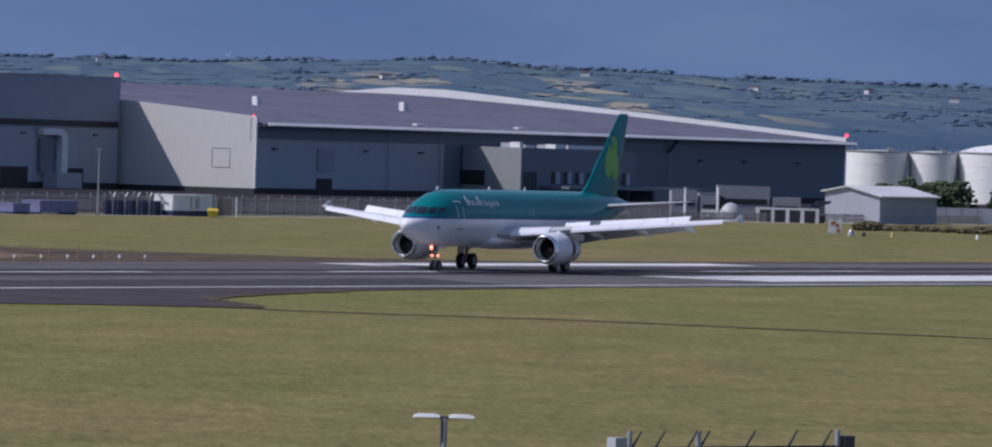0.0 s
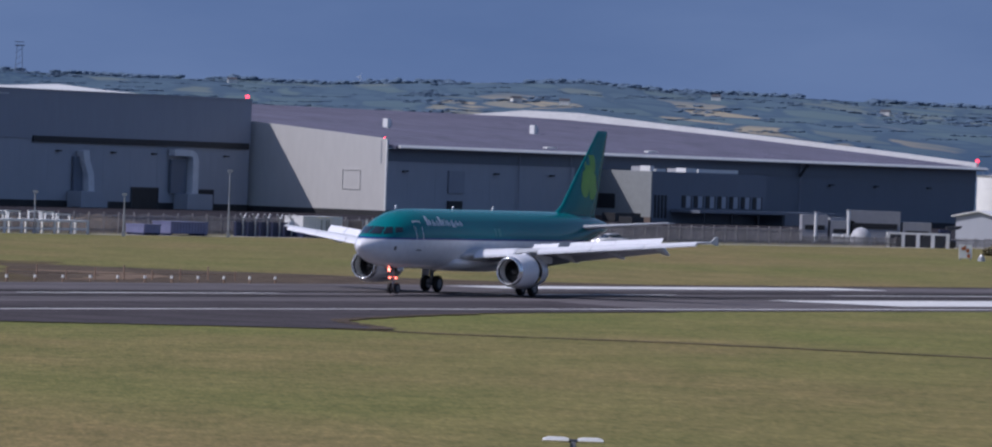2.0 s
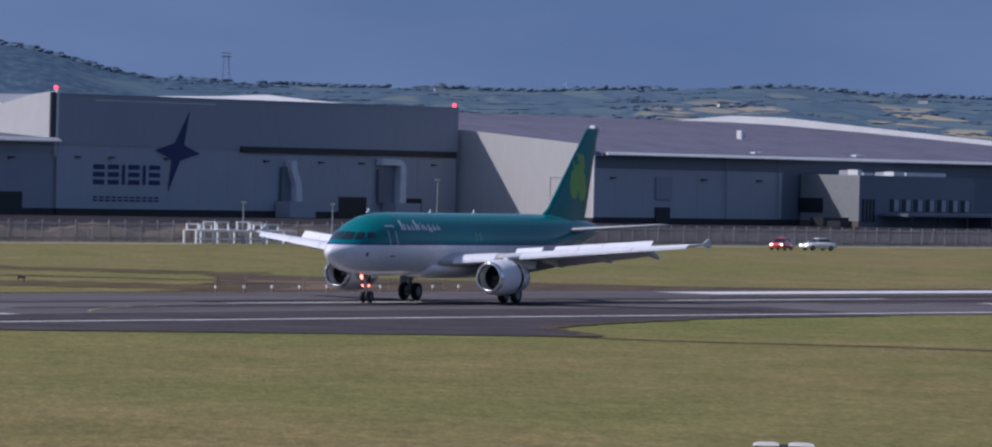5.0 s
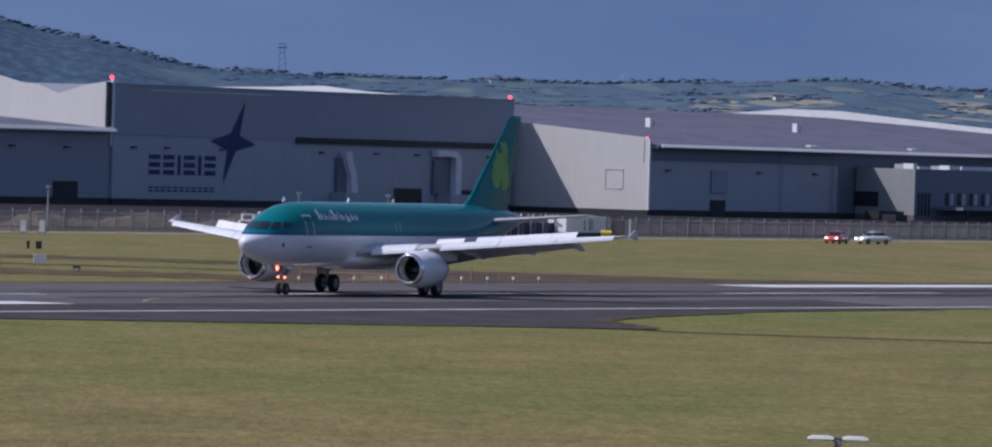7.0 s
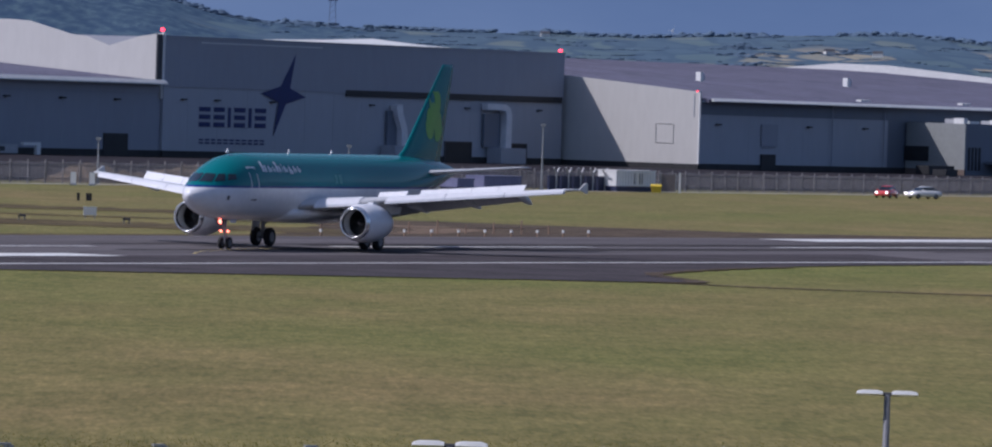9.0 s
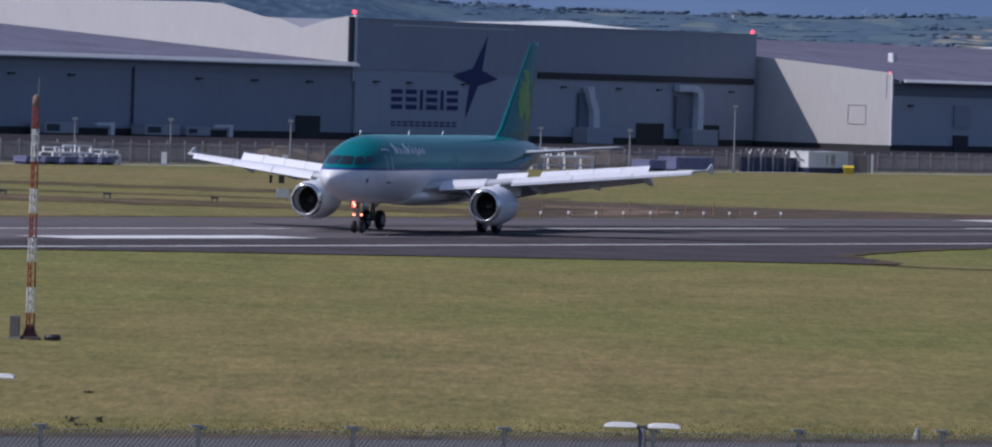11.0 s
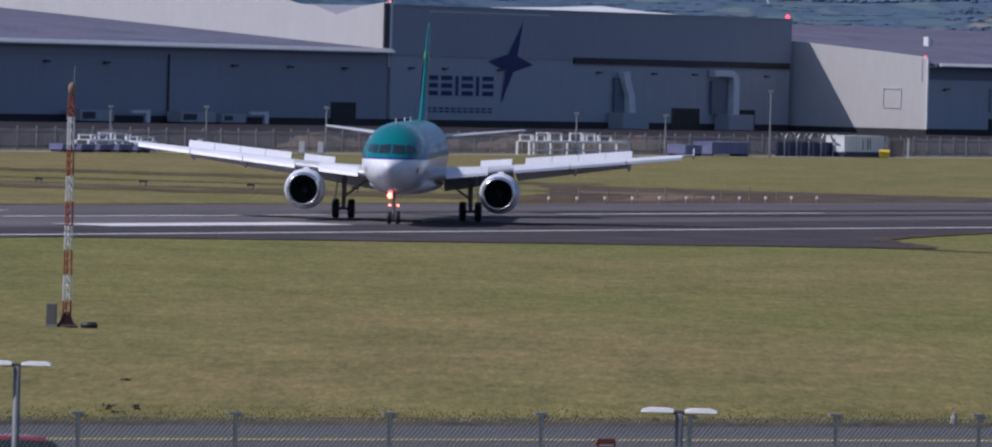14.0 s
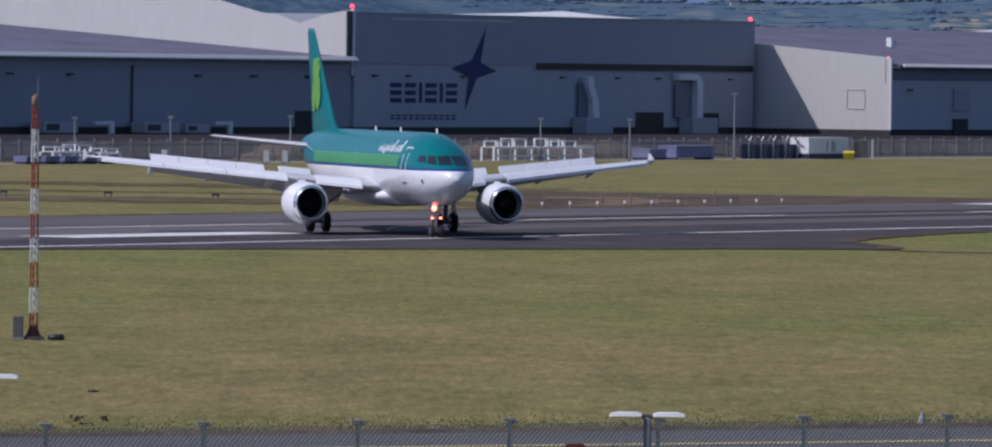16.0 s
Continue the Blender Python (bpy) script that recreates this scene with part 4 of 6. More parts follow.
TAXI = [(0, 50.27, 508.46, -121.66), (0.5, 46.60, 503.08, -121.79), (1, 43.20, 497.70, -121.87), (1.5, 39.88, 492.55, -121.98), (2, 36.63, 487.69, -122.03), (2.5, 33.52, 483.10, -122.0), (3, 30.51, 478.71, -121.9), (3.5, 27.56, 474.48, -121.72), (4, 24.81, 470.36, -121.50), (6.5, 12.24, 452.48, -120.41), (7, 10.09, 448.96, -119.97), (7.5, 8.00, 445.37, -119.34), (8, 6.10, 441.73, -118.55), (8.5, 4.35, 438.12, -117.68), (9, 2.79, 434.70, -116.62), (9.5, 1.39, 431.73, -115.38), (10, 0.10, 429.07, -113.80), (12.5, -4.37, 419.76, -102.21), (13, -4.92, 417.66, -99.49), (13.5, -5.32, 415.58, -96.25), (14, -5.58, 413.45, -92.67), (14.5, -5.70, 411.08, -88.69), (15, -5.63, 408.21, -84.20), (15.5, -5.35, 404.97, -79.75), (16, -4.85, 401.46, -75.47)]


# ---- far distance ----
SKYLINE = [(-12, 1.45), (-6, 1.42), (-4, 1.35), (-2.6, 1.21), (-1.89, 1.06), (-1.58, 0.97), (-1.16, 0.905), (-0.92, 0.85), (-0.53, 0.74), (-0.22, 0.685), (0.64, 0.655), (1.37, 0.64), (2.15, 0.65), (2.93, 0.645), (4.29, 0.685), (5.12, 0.697), (5.86, 0.648), (6.85, 0.648), (8.16, 0.613), (9.56, 0.59), (14, 0.5), (20, 0.45)]


def skyline(az):
    return float(np.interp(az, [a for a, _ in SKYLINE], [e for _, e in SKYLINE])) - 0.035 + 0.03 * float(np.interp(az, [3.0, 5.0, 9.0], [0, 1, 1]))


def hill_z(az, d):
    top = (EYE.z + 4200 * math.tan(radians(skyline(az))))
    k = min(1.0, max(0.0, (d - 1700) / 2500))
    k = k * k * (3 - 2 * k) * 0.45 + k * 0.55
    x, y = d * math.sin(radians(az)), d * math.cos(radians(az))
    bumps = noise.noise(Vector((x * 0.004, y * 0.0016, 3.0))) * 7 + noise.noise(Vector((x * 0.012, y * 0.004, 7.0))) * 2.5
    return max(-3.0, top * k - 4 * (1 - k) + bumps * min(1, k * 3) * (1 - 0.75 * k))


def hill_mat():
    """Small hedged fields: pasture, stubble, rough ground and woodland, haze put into their colours."""
    m = mat("hazed_hill_fields", (0.090, 0.136, 0.185), 0.95, 0, 0.25, 70.0, 0, 10.0, stretch=(1, 0.4, 1))
    n, l = m.node_tree.nodes, m.node_tree.links
    b = n["Principled BSDF"]
    b.inputs["Specular IOR Level"].default_value = 0.0
    col = b.inputs["Base Color"].links[0].from_socket
    tc = n.new("ShaderNodeTexCoord")

    def grain(sx, sy, detail):
        mp, t = n.new("ShaderNodeMapping"), n.new("ShaderNodeTexNoise")
        mp.inputs["Scale"].default_value = (1 / sx, 1 / sy, 0)
        t.inputs["Scale"].default_value, t.inputs["Detail"].default_value = 1.0, detail
        l.new(tc.outputs["Object"], mp.inputs["Vector"])
        l.new(mp.outputs["Vector"], t.inputs["Vector"])
        return t

    def over(fac, colour, amount=1.0):
        mx = n.new("ShaderNodeMix")
        mx.data_type = "RGBA"
        if isinstance(colour, tuple):
            mx.inputs[7].default_value = (*colour, 1)
        else:
            l.new(colour, mx.inputs[7])
        if fac is None:
            mx.inputs[0].default_value = amount
        else:
            l.new(fac, mx.inputs[0])
        l.new(col, mx.inputs[6])
        return mx.outputs[2]

    def step(value, lo, hi):
        r = n.new("ShaderNodeMapRange")
        r.inputs["From Min"].default_value, r.inputs["From Max"].default_value = lo, hi
        l.new(value, r.inputs["Value"])
        return r.outputs["Result"]

    def product(p, q):
        r = n.new("ShaderNodeMath")
        r.operation = "MULTIPLY"
        l.new(p, r.inputs[0])
        l.new(q, r.inputs[1])
        return r.outputs[0]

    # fields with wandering edges, and the hedges between them
    wob, sc, add, mp = grain(60, 160, 3), n.new("ShaderNodeVectorMath"), n.new("ShaderNodeVectorMath"), n.new("ShaderNodeMapping")
    sc.operation, sc.inputs["Scale"].default_value = "SCALE", 30.0
    l.new(wob.outputs["Color"], sc.inputs[0])
    add.operation = "ADD"
    l.new(tc.outputs["Object"], add.inputs[0])
    l.new(sc.outputs[0], add.inputs[1])
    mp.inputs["Scale"].default_value, mp.inputs["Rotation"].default_value = (1 / 26.0, 1 / 190.0, 0), (0, 0, radians(4))
    l.new(add.outputs[0], mp.inputs["Vector"])
    cell, edge = n.new("ShaderNodeTexVoronoi"), n.new("ShaderNodeTexVoronoi")
    edge.feature = "DISTANCE_TO_EDGE"
    for v in (cell, edge):
        v.inputs["Scale"].default_value = 1.0
        l.new(mp.outputs["Vector"], v.inputs["Vector"])
    sep, ramp = n.new("ShaderNodeSeparateColor"), n.new("ShaderNodeValToRGB")
    l.new(cell.outputs["Color"], sep.inputs[0])
    l.new(sep.outputs[0], ramp.inputs["Fac"])
    cr = ramp.color_ramp
    cr.interpolation = "CONSTANT"
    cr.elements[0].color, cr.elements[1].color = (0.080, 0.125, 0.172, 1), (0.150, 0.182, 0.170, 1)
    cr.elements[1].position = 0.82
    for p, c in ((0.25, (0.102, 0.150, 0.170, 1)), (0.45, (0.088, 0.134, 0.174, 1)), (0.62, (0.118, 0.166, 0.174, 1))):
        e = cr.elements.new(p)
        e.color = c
    col = over(None, ramp.outputs["Color"], 0.65)
    # stubble fields on the open middle of the slope
    sx = n.new("ShaderNodeSeparateXYZ")
    l.new(tc.outputs["Object"], sx.inputs[0])
    open_land = product(product(step(sx.outputs["X"], 180, 240), step(sx.outputs["X"], 435, 385)), product(step(sx.outputs["Y"], 2350, 2500), step(sx.outputs["Y"], 3700, 3450)))
    col = over(product(product(step(sep.outputs[1], 0.62, 0.64), open_land), step(grain(12, 90, 3).outputs["Fac"], 0.25, 0.5)), (0.285, 0.262, 0.205))
    col = over(step(edge.outputs["Distance"], 0.10, 0.05), (0.072, 0.112, 0.160))
    # woodland patches, and the wooded flank of the higher hill
    slope, wood = n.new("ShaderNodeMath"), n.new("ShaderNodeMath")
    slope.operation, slope.inputs[1].default_value = "MULTIPLY", -1 / 500.0
    l.new(sx.outputs["X"], slope.inputs[0])
    wood.operation = "ADD"
    l.new(slope.outputs[0], wood.inputs[0])
    l.new(grain(120, 420, 4).outputs["Fac"], wood.inputs[1])
    dark = step(wood.outputs[0], 0.40, 0.48)
    col = over(dark, (0.048, 0.082, 0.135))
    col = over(product(dark, step(grain(6, 70, 5).outputs["Fac"], 0.40, 0.64)), (0.088, 0.138, 0.178))
    col = over(product(dark, step(grain(2.2, 26, 3).outputs["Fac"], 0.52, 0.66)), (0.056, 0.094, 0.148))
    # foot of the slope to the east, its shade put into a darker blue
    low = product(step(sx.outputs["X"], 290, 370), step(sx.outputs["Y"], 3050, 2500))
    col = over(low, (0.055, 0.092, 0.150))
    l.new(col, b.inputs["Base Color"])
    return m


M_HILL = hill_mat()
# blue in the next two colours stands for haze over trees and steel
M_WOOD = sheen(mat("hazed_far_trees", (0.108, 0.158, 0.225), 0.95, 0, 0.16, 14.0, 0, 6.0), 0.0)
M_FARSTEEL = mat("hazed_far_grey_steel", (0.13, 0.17, 0.24), 0.8, 0, 0.1, 3.0, 0, 6.0)


def build_hills():
    azs = np.arange(-12, 20.01, 0.1)
    ds = [1650, 1750, 1850] + list(np.arange(1950, 4301, 75)) + [4450, 4600]
    verts, faces = [], []
    for d in ds:
        for az in azs:
            z = hill_z(az, min(d, 4200))
            if d > 4200:
                z -= (d - 4200) * 0.12
            verts.append((d * math.sin(radians(az)), d * math.cos(radians(az)), z))
    k = len(azs)
    for i in range(len(ds) - 1):
        for j in range(k - 1):
            a = i * k + j
            faces.append((a, a + 1, a + k + 1, a + k))
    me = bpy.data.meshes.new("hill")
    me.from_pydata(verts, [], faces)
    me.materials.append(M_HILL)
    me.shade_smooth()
    tagged(new("hill", me), "distant hillside of small green and straw fields, haze in the colours", "hill", "", "structure")


def lump_base():
    bm = bmesh.new()
    bmesh.ops.create_icosphere(bm, subdivisions=1, radius=1.0)
    v = np.array([q.co[:] for q in bm.verts])
    f = [tuple(q.index for q in face.verts) for face in bm.faces]
    bm.free()
    return v, f


LUMP_V, LUMP_F = lump_base()


def lumps(name, places, material, label, category, seed):
    """Many uneven crowns in one object: (x, y, z, width, height) each, of several lobes."""
    rng = np.random.default_rng(seed)
    verts, faces = [], []
    k = 0
    for x, y, z, w, hgt in places:
        for lobe in range(4):
            s = rng.uniform(0.45, 0.75)
            o = rng.uniform(-0.45, 0.45, 3) * np.array([w, w, hgt * 0.6])
            v = LUMP_V * rng.uniform(0.88, 1.12, (len(LUMP_V), 1)) * np.array([w * s, w * s, hgt * s]) * 0.6 + o + np.array([x, y, z + hgt * 0.4])
            verts.append(v)
            faces += [tuple(i + k for i in f) for f in LUMP_F]
            k += len(LUMP_V)
    me = bpy.data.meshes.new(name)
    me.from_pydata(np.concatenate(verts).tolist(), [], faces)
    me.materials.append(material)
    me.shade_smooth()
    return tagged(new(name, me), label, category, "", "stuff")


def build_far_trees():
    rng = np.random.default_rng(5)
    places = []

    def put(az, d, w, hgt):
        places.append((d * math.sin(radians(az)), d * math.cos(radians(az)), hill_z(az, min(d, 4200)) - hgt * 0.2, w, hgt))
    # hedgerows: runs of trees across and up the slope
    for _ in range(240):
        az, d = rng.uniform(-0.5, 11), rng.uniform(2000, 4150)
        run, up = rng.uniform(0.15, 0.6), rng.uniform(-70, 70)
        n = int(run * d * 0.0175 / 4)
        for i in range(n):
            if rng.random() < 0.8:
                put(az + run * i / n, d + up * i / n + rng.normal(0, 8), rng.uniform(3.0, 7.0), rng.uniform(0.4, 1.0))
    # copses
    for _ in range(26):
        az, d = rng.uniform(0.5, 10.5), rng.uniform(2100, 4000)
        for i in range(18):
            put(az + rng.normal(0, 0.12), d + rng.normal(0, 45), rng.uniform(4, 8), rng.uniform(0.7, 1.5))
    # trees along the crest, in runs with gaps
    az = -3.0
    while az < 11:
        if noise.noise(Vector((az * 2.2, 0.5, 0))) > -0.22:
            put(az, 4190 + rng.uniform(-40, 15), rng.uniform(5, 11), rng.uniform(1.8, 3.6) * (1.5 if rng.random() < 0.12 else 1))
        az += rng.uniform(0.008, 0.035)
    # wooded flank of the higher hill and the wood below the middle fields
    for _ in range(240):
        az = rng.uniform(-5.5, 0.35)
        put(az, rng.uniform(4120, 4200), rng.uniform(4, 8), rng.uniform(1.6, 3.0) * (1.0 if az < -0.5 else 0.6))
    for _ in range(170):
        put(rng.uniform(0.6, 4.0), rng.uniform(2300, 3100), rng.uniform(5, 10), rng.uniform(0.8, 1.5))
    lumps("far_woods", places, M_WOOD, "dark distant trees and hedgerows on the hills, blued for haze", "trees", 8)
    # scattered farmhouses
    M_HOUSE = mat("far_render", (0.6, 0.6, 0.58), 0.8, 0, 0.1, 5, 0, 4)
    M_SLATE = mat("far_slate", (0.06, 0.06, 0.07), 0.7, 0, 0.2, 5, 0, 4)
    for az, d in ((8.55, 3600), (9.25, 3500), (4.95, 3400), (4.55, 3450), (6.2, 3700), (7.6, 3550), (2.2, 3900), (9.7, 3300)):
        x, y = d * math.sin(radians(az)), d * math.cos(radians(az))
        z = hill_z(az, d) + 0.3
        hs = thing("farmhouse", pose(x, y, z, 0, 0, rng.uniform(-40, 40)), "small white farmhouse far off on the hillside", "house", "farmhouses")
        part("wall", solid([(-2.5, -1.5, -1.5, 2.5, 1.5, 1.6)]), M_HOUSE, hs)
        part("roof", loft([[(-2.6, -1.7, 1.6), (-2.6, 0, 2.8), (-2.6, 1.7, 1.6)], [(2.6, -1.7, 1.6), (2.6, 0, 2.8), (2.6, 1.7, 1.6)]]), M_SLATE, hs)
    # radar tower on the skyline
    az, d = 0.44, 4000
    zb = hill_z(az, d)
    tw = thing("lattice_tower", pose(d * math.sin(radians(az)), d * math.cos(radians(az)), zb - 1), "lattice tower on the hill crest, its grey blued for haze", "tower")
    ht = EYE.z + d * math.tan(radians(0.88)) - zb + 1
    for sx in (-1, 1):
        for sy in (-1, 1):
            part("leg", tube((sx * 2.2, sy * 2.2, 0), (sx * 1.3, sy * 1.3, ht - 1.5), 0.2, 0.16, 6), M_FARSTEEL, tw)
    part("platform", solid([(-2.8, -2.8, ht - 2.6, 2.8, 2.8, ht - 1.9), (-2.5, -2.5, ht - 0.4, 2.5, 2.5, ht)]), M_FARSTEEL, tw)
    for i in range(4):
        part("brace", tube((-2, -1.9, ht * i / 5 + 1), (2, -1.9, ht * (i + 1) / 5), 0.12, 0.12, 5), M_FARSTEEL, tw)
    az, d = 3.253, 4180
    sp = thing("wind_turbine", pose(d * math.sin(radians(az)), d * math.cos(radians(az)), hill_z(az, d) - 1), "small pale wind turbine on the hill crest", "wind turbine")
    part("pole", tube((0, 0, 0), (0, 0, 5.2), 0.28, 0.16, 6), M_WHITE, sp)
    for a in (25, 145, 265):
        part("blade", tube((0, -0.3, 5.2), (2.4 * math.sin(radians(a)), -0.3, 5.2 + 2.4 * math.cos(radians(a))), 0.2, 0.06, 5), M_WHITE, sp)


def build_sky():
    """Blue-grey cloud bank behind the hills, ring carried unseen all round to darken reflections."""
    m = bpy.data.materials.new("cloud_bank")
    m.use_nodes = True
    n, l = m.node_tree.nodes, m.node_tree.links
    n.remove(n["Principled BSDF"])
    em, tc, mp, t1, ramp = n.new("ShaderNodeEmission"), n.new("ShaderNodeTexCoord"), n.new("ShaderNodeMapping"), n.new("ShaderNodeTexNoise"), n.new("ShaderNodeValToRGB")
    mp.inputs["Scale"].default_value = (1 / 420, 1 / 420, 1 / 110)
    t1.inputs["Detail"].default_value, t1.inputs["Scale"].default_value = 7, 1.0
    l.new(tc.outputs["Object"], mp.inputs["Vector"])
    l.new(mp.outputs["Vector"], t1.inputs["Vector"])
    l.new(t1.outputs["Fac"], ramp.inputs["Fac"])
    ramp.color_ramp.elements[0].position, ramp.color_ramp.elements[1].position = 0.36, 0.66
    ramp.color_ramp.elements[0].color, ramp.color_ramp.elements[1].color = (0.092, 0.150, 0.264, 1), (0.124, 0.188, 0.304, 1)
    l.new(ramp.outputs["Color"], em.inputs["Color"])
    em.inputs["Strength"].default_value = 1.0
    l.new(em.outputs[0], n["Material Output"].inputs["Surface"])
    verts, faces = [], []
    # unseen part of the ring is added to dim and blue reflected light
    for i in range(121):
        az = radians(-180 + 3 * i)
        for z in (-60, 600):
            verts.append((4750 * math.sin(az), 4750 * math.cos(az), z))
    faces = [(2 * i, 2 * i + 2, 2 * i + 3, 2 * i + 1) for i in range(120)]
    me = bpy.data.meshes.new("backdrop")
    me.from_pydata(verts, [], faces)
    me.materials.append(m)
    tagged(new("backdrop", me), "blue-grey cloud bank behind the hills, carried unseen all round", "sky", "", "structure")


build_hills()
build_far_trees()
build_sky()


# ---- beyond the runway: perimeter fence, yard and tank farm ----
M_CONC = mat("pale_concrete", (0.34, 0.32, 0.28), 0.85, 0, 0.15, 4.0, 0.005, 12.0)
M_PALES = mat("weathered_fence_steel", (0.245, 0.235, 0.24), 0.7, 0.1, 0.25, 3.0, 0, 8.0)
M_RUBBLE = mat("brown_rubble", (0.17, 0.125, 0.085), 0.95, 0, 0.35, 1.6, 0.1, 6.0)
M_NAVY = mat("dark_blue_steel", (0.022, 0.03, 0.075), 0.5, 0.1, 0.2, 1.0, 0, 8.0)
M_BLUEBOX = mat("blue_painted_steel", (0.16, 0.17, 0.29), 0.6, 0, 0.15, 1.5, 0, 8.0)
M_ORANGE = mat("orange_paint", (0.45, 0.13, 0.03), 0.6, 0, 0.15, 1.0, 0, 8.0)
M_RED = mat("red_paint", (0.34, 0.075, 0.035), 0.6, 0, 0.2, 0.6, 0, 8.0)
M_CARRED = mat("red_car_paint", (0.60, 0.075, 0.07), 0.25, 0, 0.08, 1.0, 0, 8.0, coat=0.5)
M_CARWHITE = mat("white_car_paint", (0.75, 0.75, 0.74), 0.25, 0, 0.05, 1.0, 0, 8.0, coat=0.5)
M_LEAF = mat("bush_leaves", (0.045, 0.075, 0.028), 0.8, 0, 0.4, 0.8, 0, 6.0)
M_BIN = mat("yellow_plastic", (0.72, 0.52, 0.04), 0.5, 0, 0.08, 0.5, 0, 6.0)
M_BROWN = mat("brown_boarding", (0.20, 0.17, 0.16), 0.85, 0, 0.2, 1.0, 0, 6.0)
M_HEAD = glow("car_headlamp", (1.0, 0.92, 0.85), 4.0)
M_WOODPOST = mat("weathered_stake", (0.26, 0.175, 0.125), 0.85, 0, 0.25, 0.4, 0, 8.0)


def build_perimeter():
    f = thing("perimeter_fence", HANGAR, "grey steel palisade fence round the airfield", "fence")
    y = -201.0
    bm = bmesh.new()
    for i in range(1750):
        x = -490 + i * 0.24
        hgt = (2.2 if x < -178 else 1.25) + 0.05 * math.sin(i * 12.9)
        solid([(x, y, 0.05, x + 0.10, y + 0.03, hgt)], bm)
    tagged(part("pale", bm, M_PALES, f), kind="stuff")
    for x0, x1, z in ((-490, -70, 0.45), (-490, -178, 1.85), (-178, -70, 1.0)):
        part("rail", solid([(x0, y + 0.03, z, x1, y + 0.09, z + 0.08)]), M_PALES, f)
    post = mesh_of("post", solid([(-0.06, 0.09, 0, 0.06, 0.21, 2.45)]), M_PALES)
    low_post = mesh_of("post", solid([(-0.06, 0.09, 0, 0.06, 0.21, 1.4)]), M_PALES)
    for i in range(141):
        ob = new("post", post if i < 104 else low_post)
        ob.parent = f
        ob.matrix_basis = pose(-490 + 3 * i, y, 0)
    bm = quads([(-520, -206.5, -60, -203.0)], 0.03)
    structure("perimeter_path", bm, M_CONC, HANGAR, "pale concrete strip along the fence", "path")
    bm = quads([(-520, -190, 400, -2)], 0.02)
    structure("factory_yard", bm, M_YARD, HANGAR, "grey asphalt yard before the factory", "yard")
    # long heap of brown rubble behind the fence
    rng = np.random.default_rng(3)
    verts, faces = [], []
    for i in range(120):
        for j in range(9):
            k = math.sin(math.pi * j / 8)
            verts.append((-400 + i * 0.7, -196 + j * 0.9, -0.05 + k * (1.5 + 0.5 * math.sin(i * 0.21) + rng.uniform(-0.25, 0.25)) * min(1, i / 8, (119 - i) / 8)))
    for i in range(119):
        for j in range(8):
            a = i * 9 + j
            faces.append((a, a + 9, a + 10, a + 1))
    me = bpy.data.meshes.new("rubble_heap")
    me.from_pydata(verts, [], faces)
    me.materials.append(M_RUBBLE)
    ob = tagged(new("rubble_heap", me), "long low heap of brown rubble", "rubble", "", "stuff")
    ob.matrix_basis = HANGAR


def build_rack(x, y, n, z, label="white tubular storage rack behind the fence"):
    r = thing("storage_rack", HANGAR @ pose(x, y, 0), label, "rack", "storage racks")
    for i in range(n + 1):
        for yy in (0, 1.6):
            part("leg", solid([(i * 3.2 - 0.12, yy, 0, i * 3.2 + 0.12, yy + 0.2, z * 0.6)]), M_WHITE, r)
    for i in range(n):
        if i % 3 == 2:
            continue
        x0, x1 = i * 3.2 + 0.2, i * 3.2 + 2.9
        top = z * (1.0 if i % 2 else 0.9)
        for yy in (0, 1.5):
            part("cradle", solid([(x0, yy, z * 0.6, x0 + 0.16, yy + 0.15, top), (x1 - 0.16, yy, z * 0.6, x1, yy + 0.15, top), (x0 + 0.16, yy, top - 0.16, x1 - 0.16, yy + 0.15, top)]), M_WHITE, r)
    for zz in (0.22, 0.57):
        part("beam", solid([(-0.1, -0.02, z * zz - 0.09, n * 3.2 + 0.1, 0.1, z * zz + 0.09)]), M_WHITE, r)
    part("shelf", solid([(-0.1, 0.1, z * 0.6, n * 3.2 + 0.1, 1.6, z * 0.6 + 0.07)]), M_WHITE, r)
    return r


def build_container(x, y, l, w, z, material, label):
    c = thing("container", HANGAR @ pose(x, y, 0), label, "container", "yard containers")
    plan = []
    for i in range(int(l / 0.6)):
        plan += [(i * 0.6, 0.0), (i * 0.6 + 0.2, 0.0), (i * 0.6 + 0.27, -0.06), (i * 0.6 + 0.53, -0.06)]
    plan += [(l, 0.0), (l, w), (0.0, w)]
    part("shell", loft([[(px, py, pz) for px, py in plan] for pz in (0.25, z)]), material, c)
    part("top_rail", solid([(-0.04, -0.08, z - 0.12, l + 0.04, w + 0.05, z + 0.04)]), material, c)
    for xx in (0.1, l - 0.5):
        part("foot", solid([(xx, 0.1, 0, xx + 0.4, w - 0.1, 0.25)]), M_NAVY, c)
    return c


def build_white_container():
    """A white container on a dark skid: ribbed shell, two doors with bars."""
    c = build_container(-307.4, -204.6, 8.6, 2.5, 2.45, M_WHITE, "white shipping container on a dark skid")
    part("skid", solid([(-0.05, -0.12, 0, 8.65, 2.4, 0.62)]), M_NAVY, c, "dark blue skid")
    for x in (3.9, 5.0, 5.5):
        part("door_bar", solid([(x, -0.12, 0.9, x + 0.09, -0.07, 2.1)]), M_BAND, c)
    return c


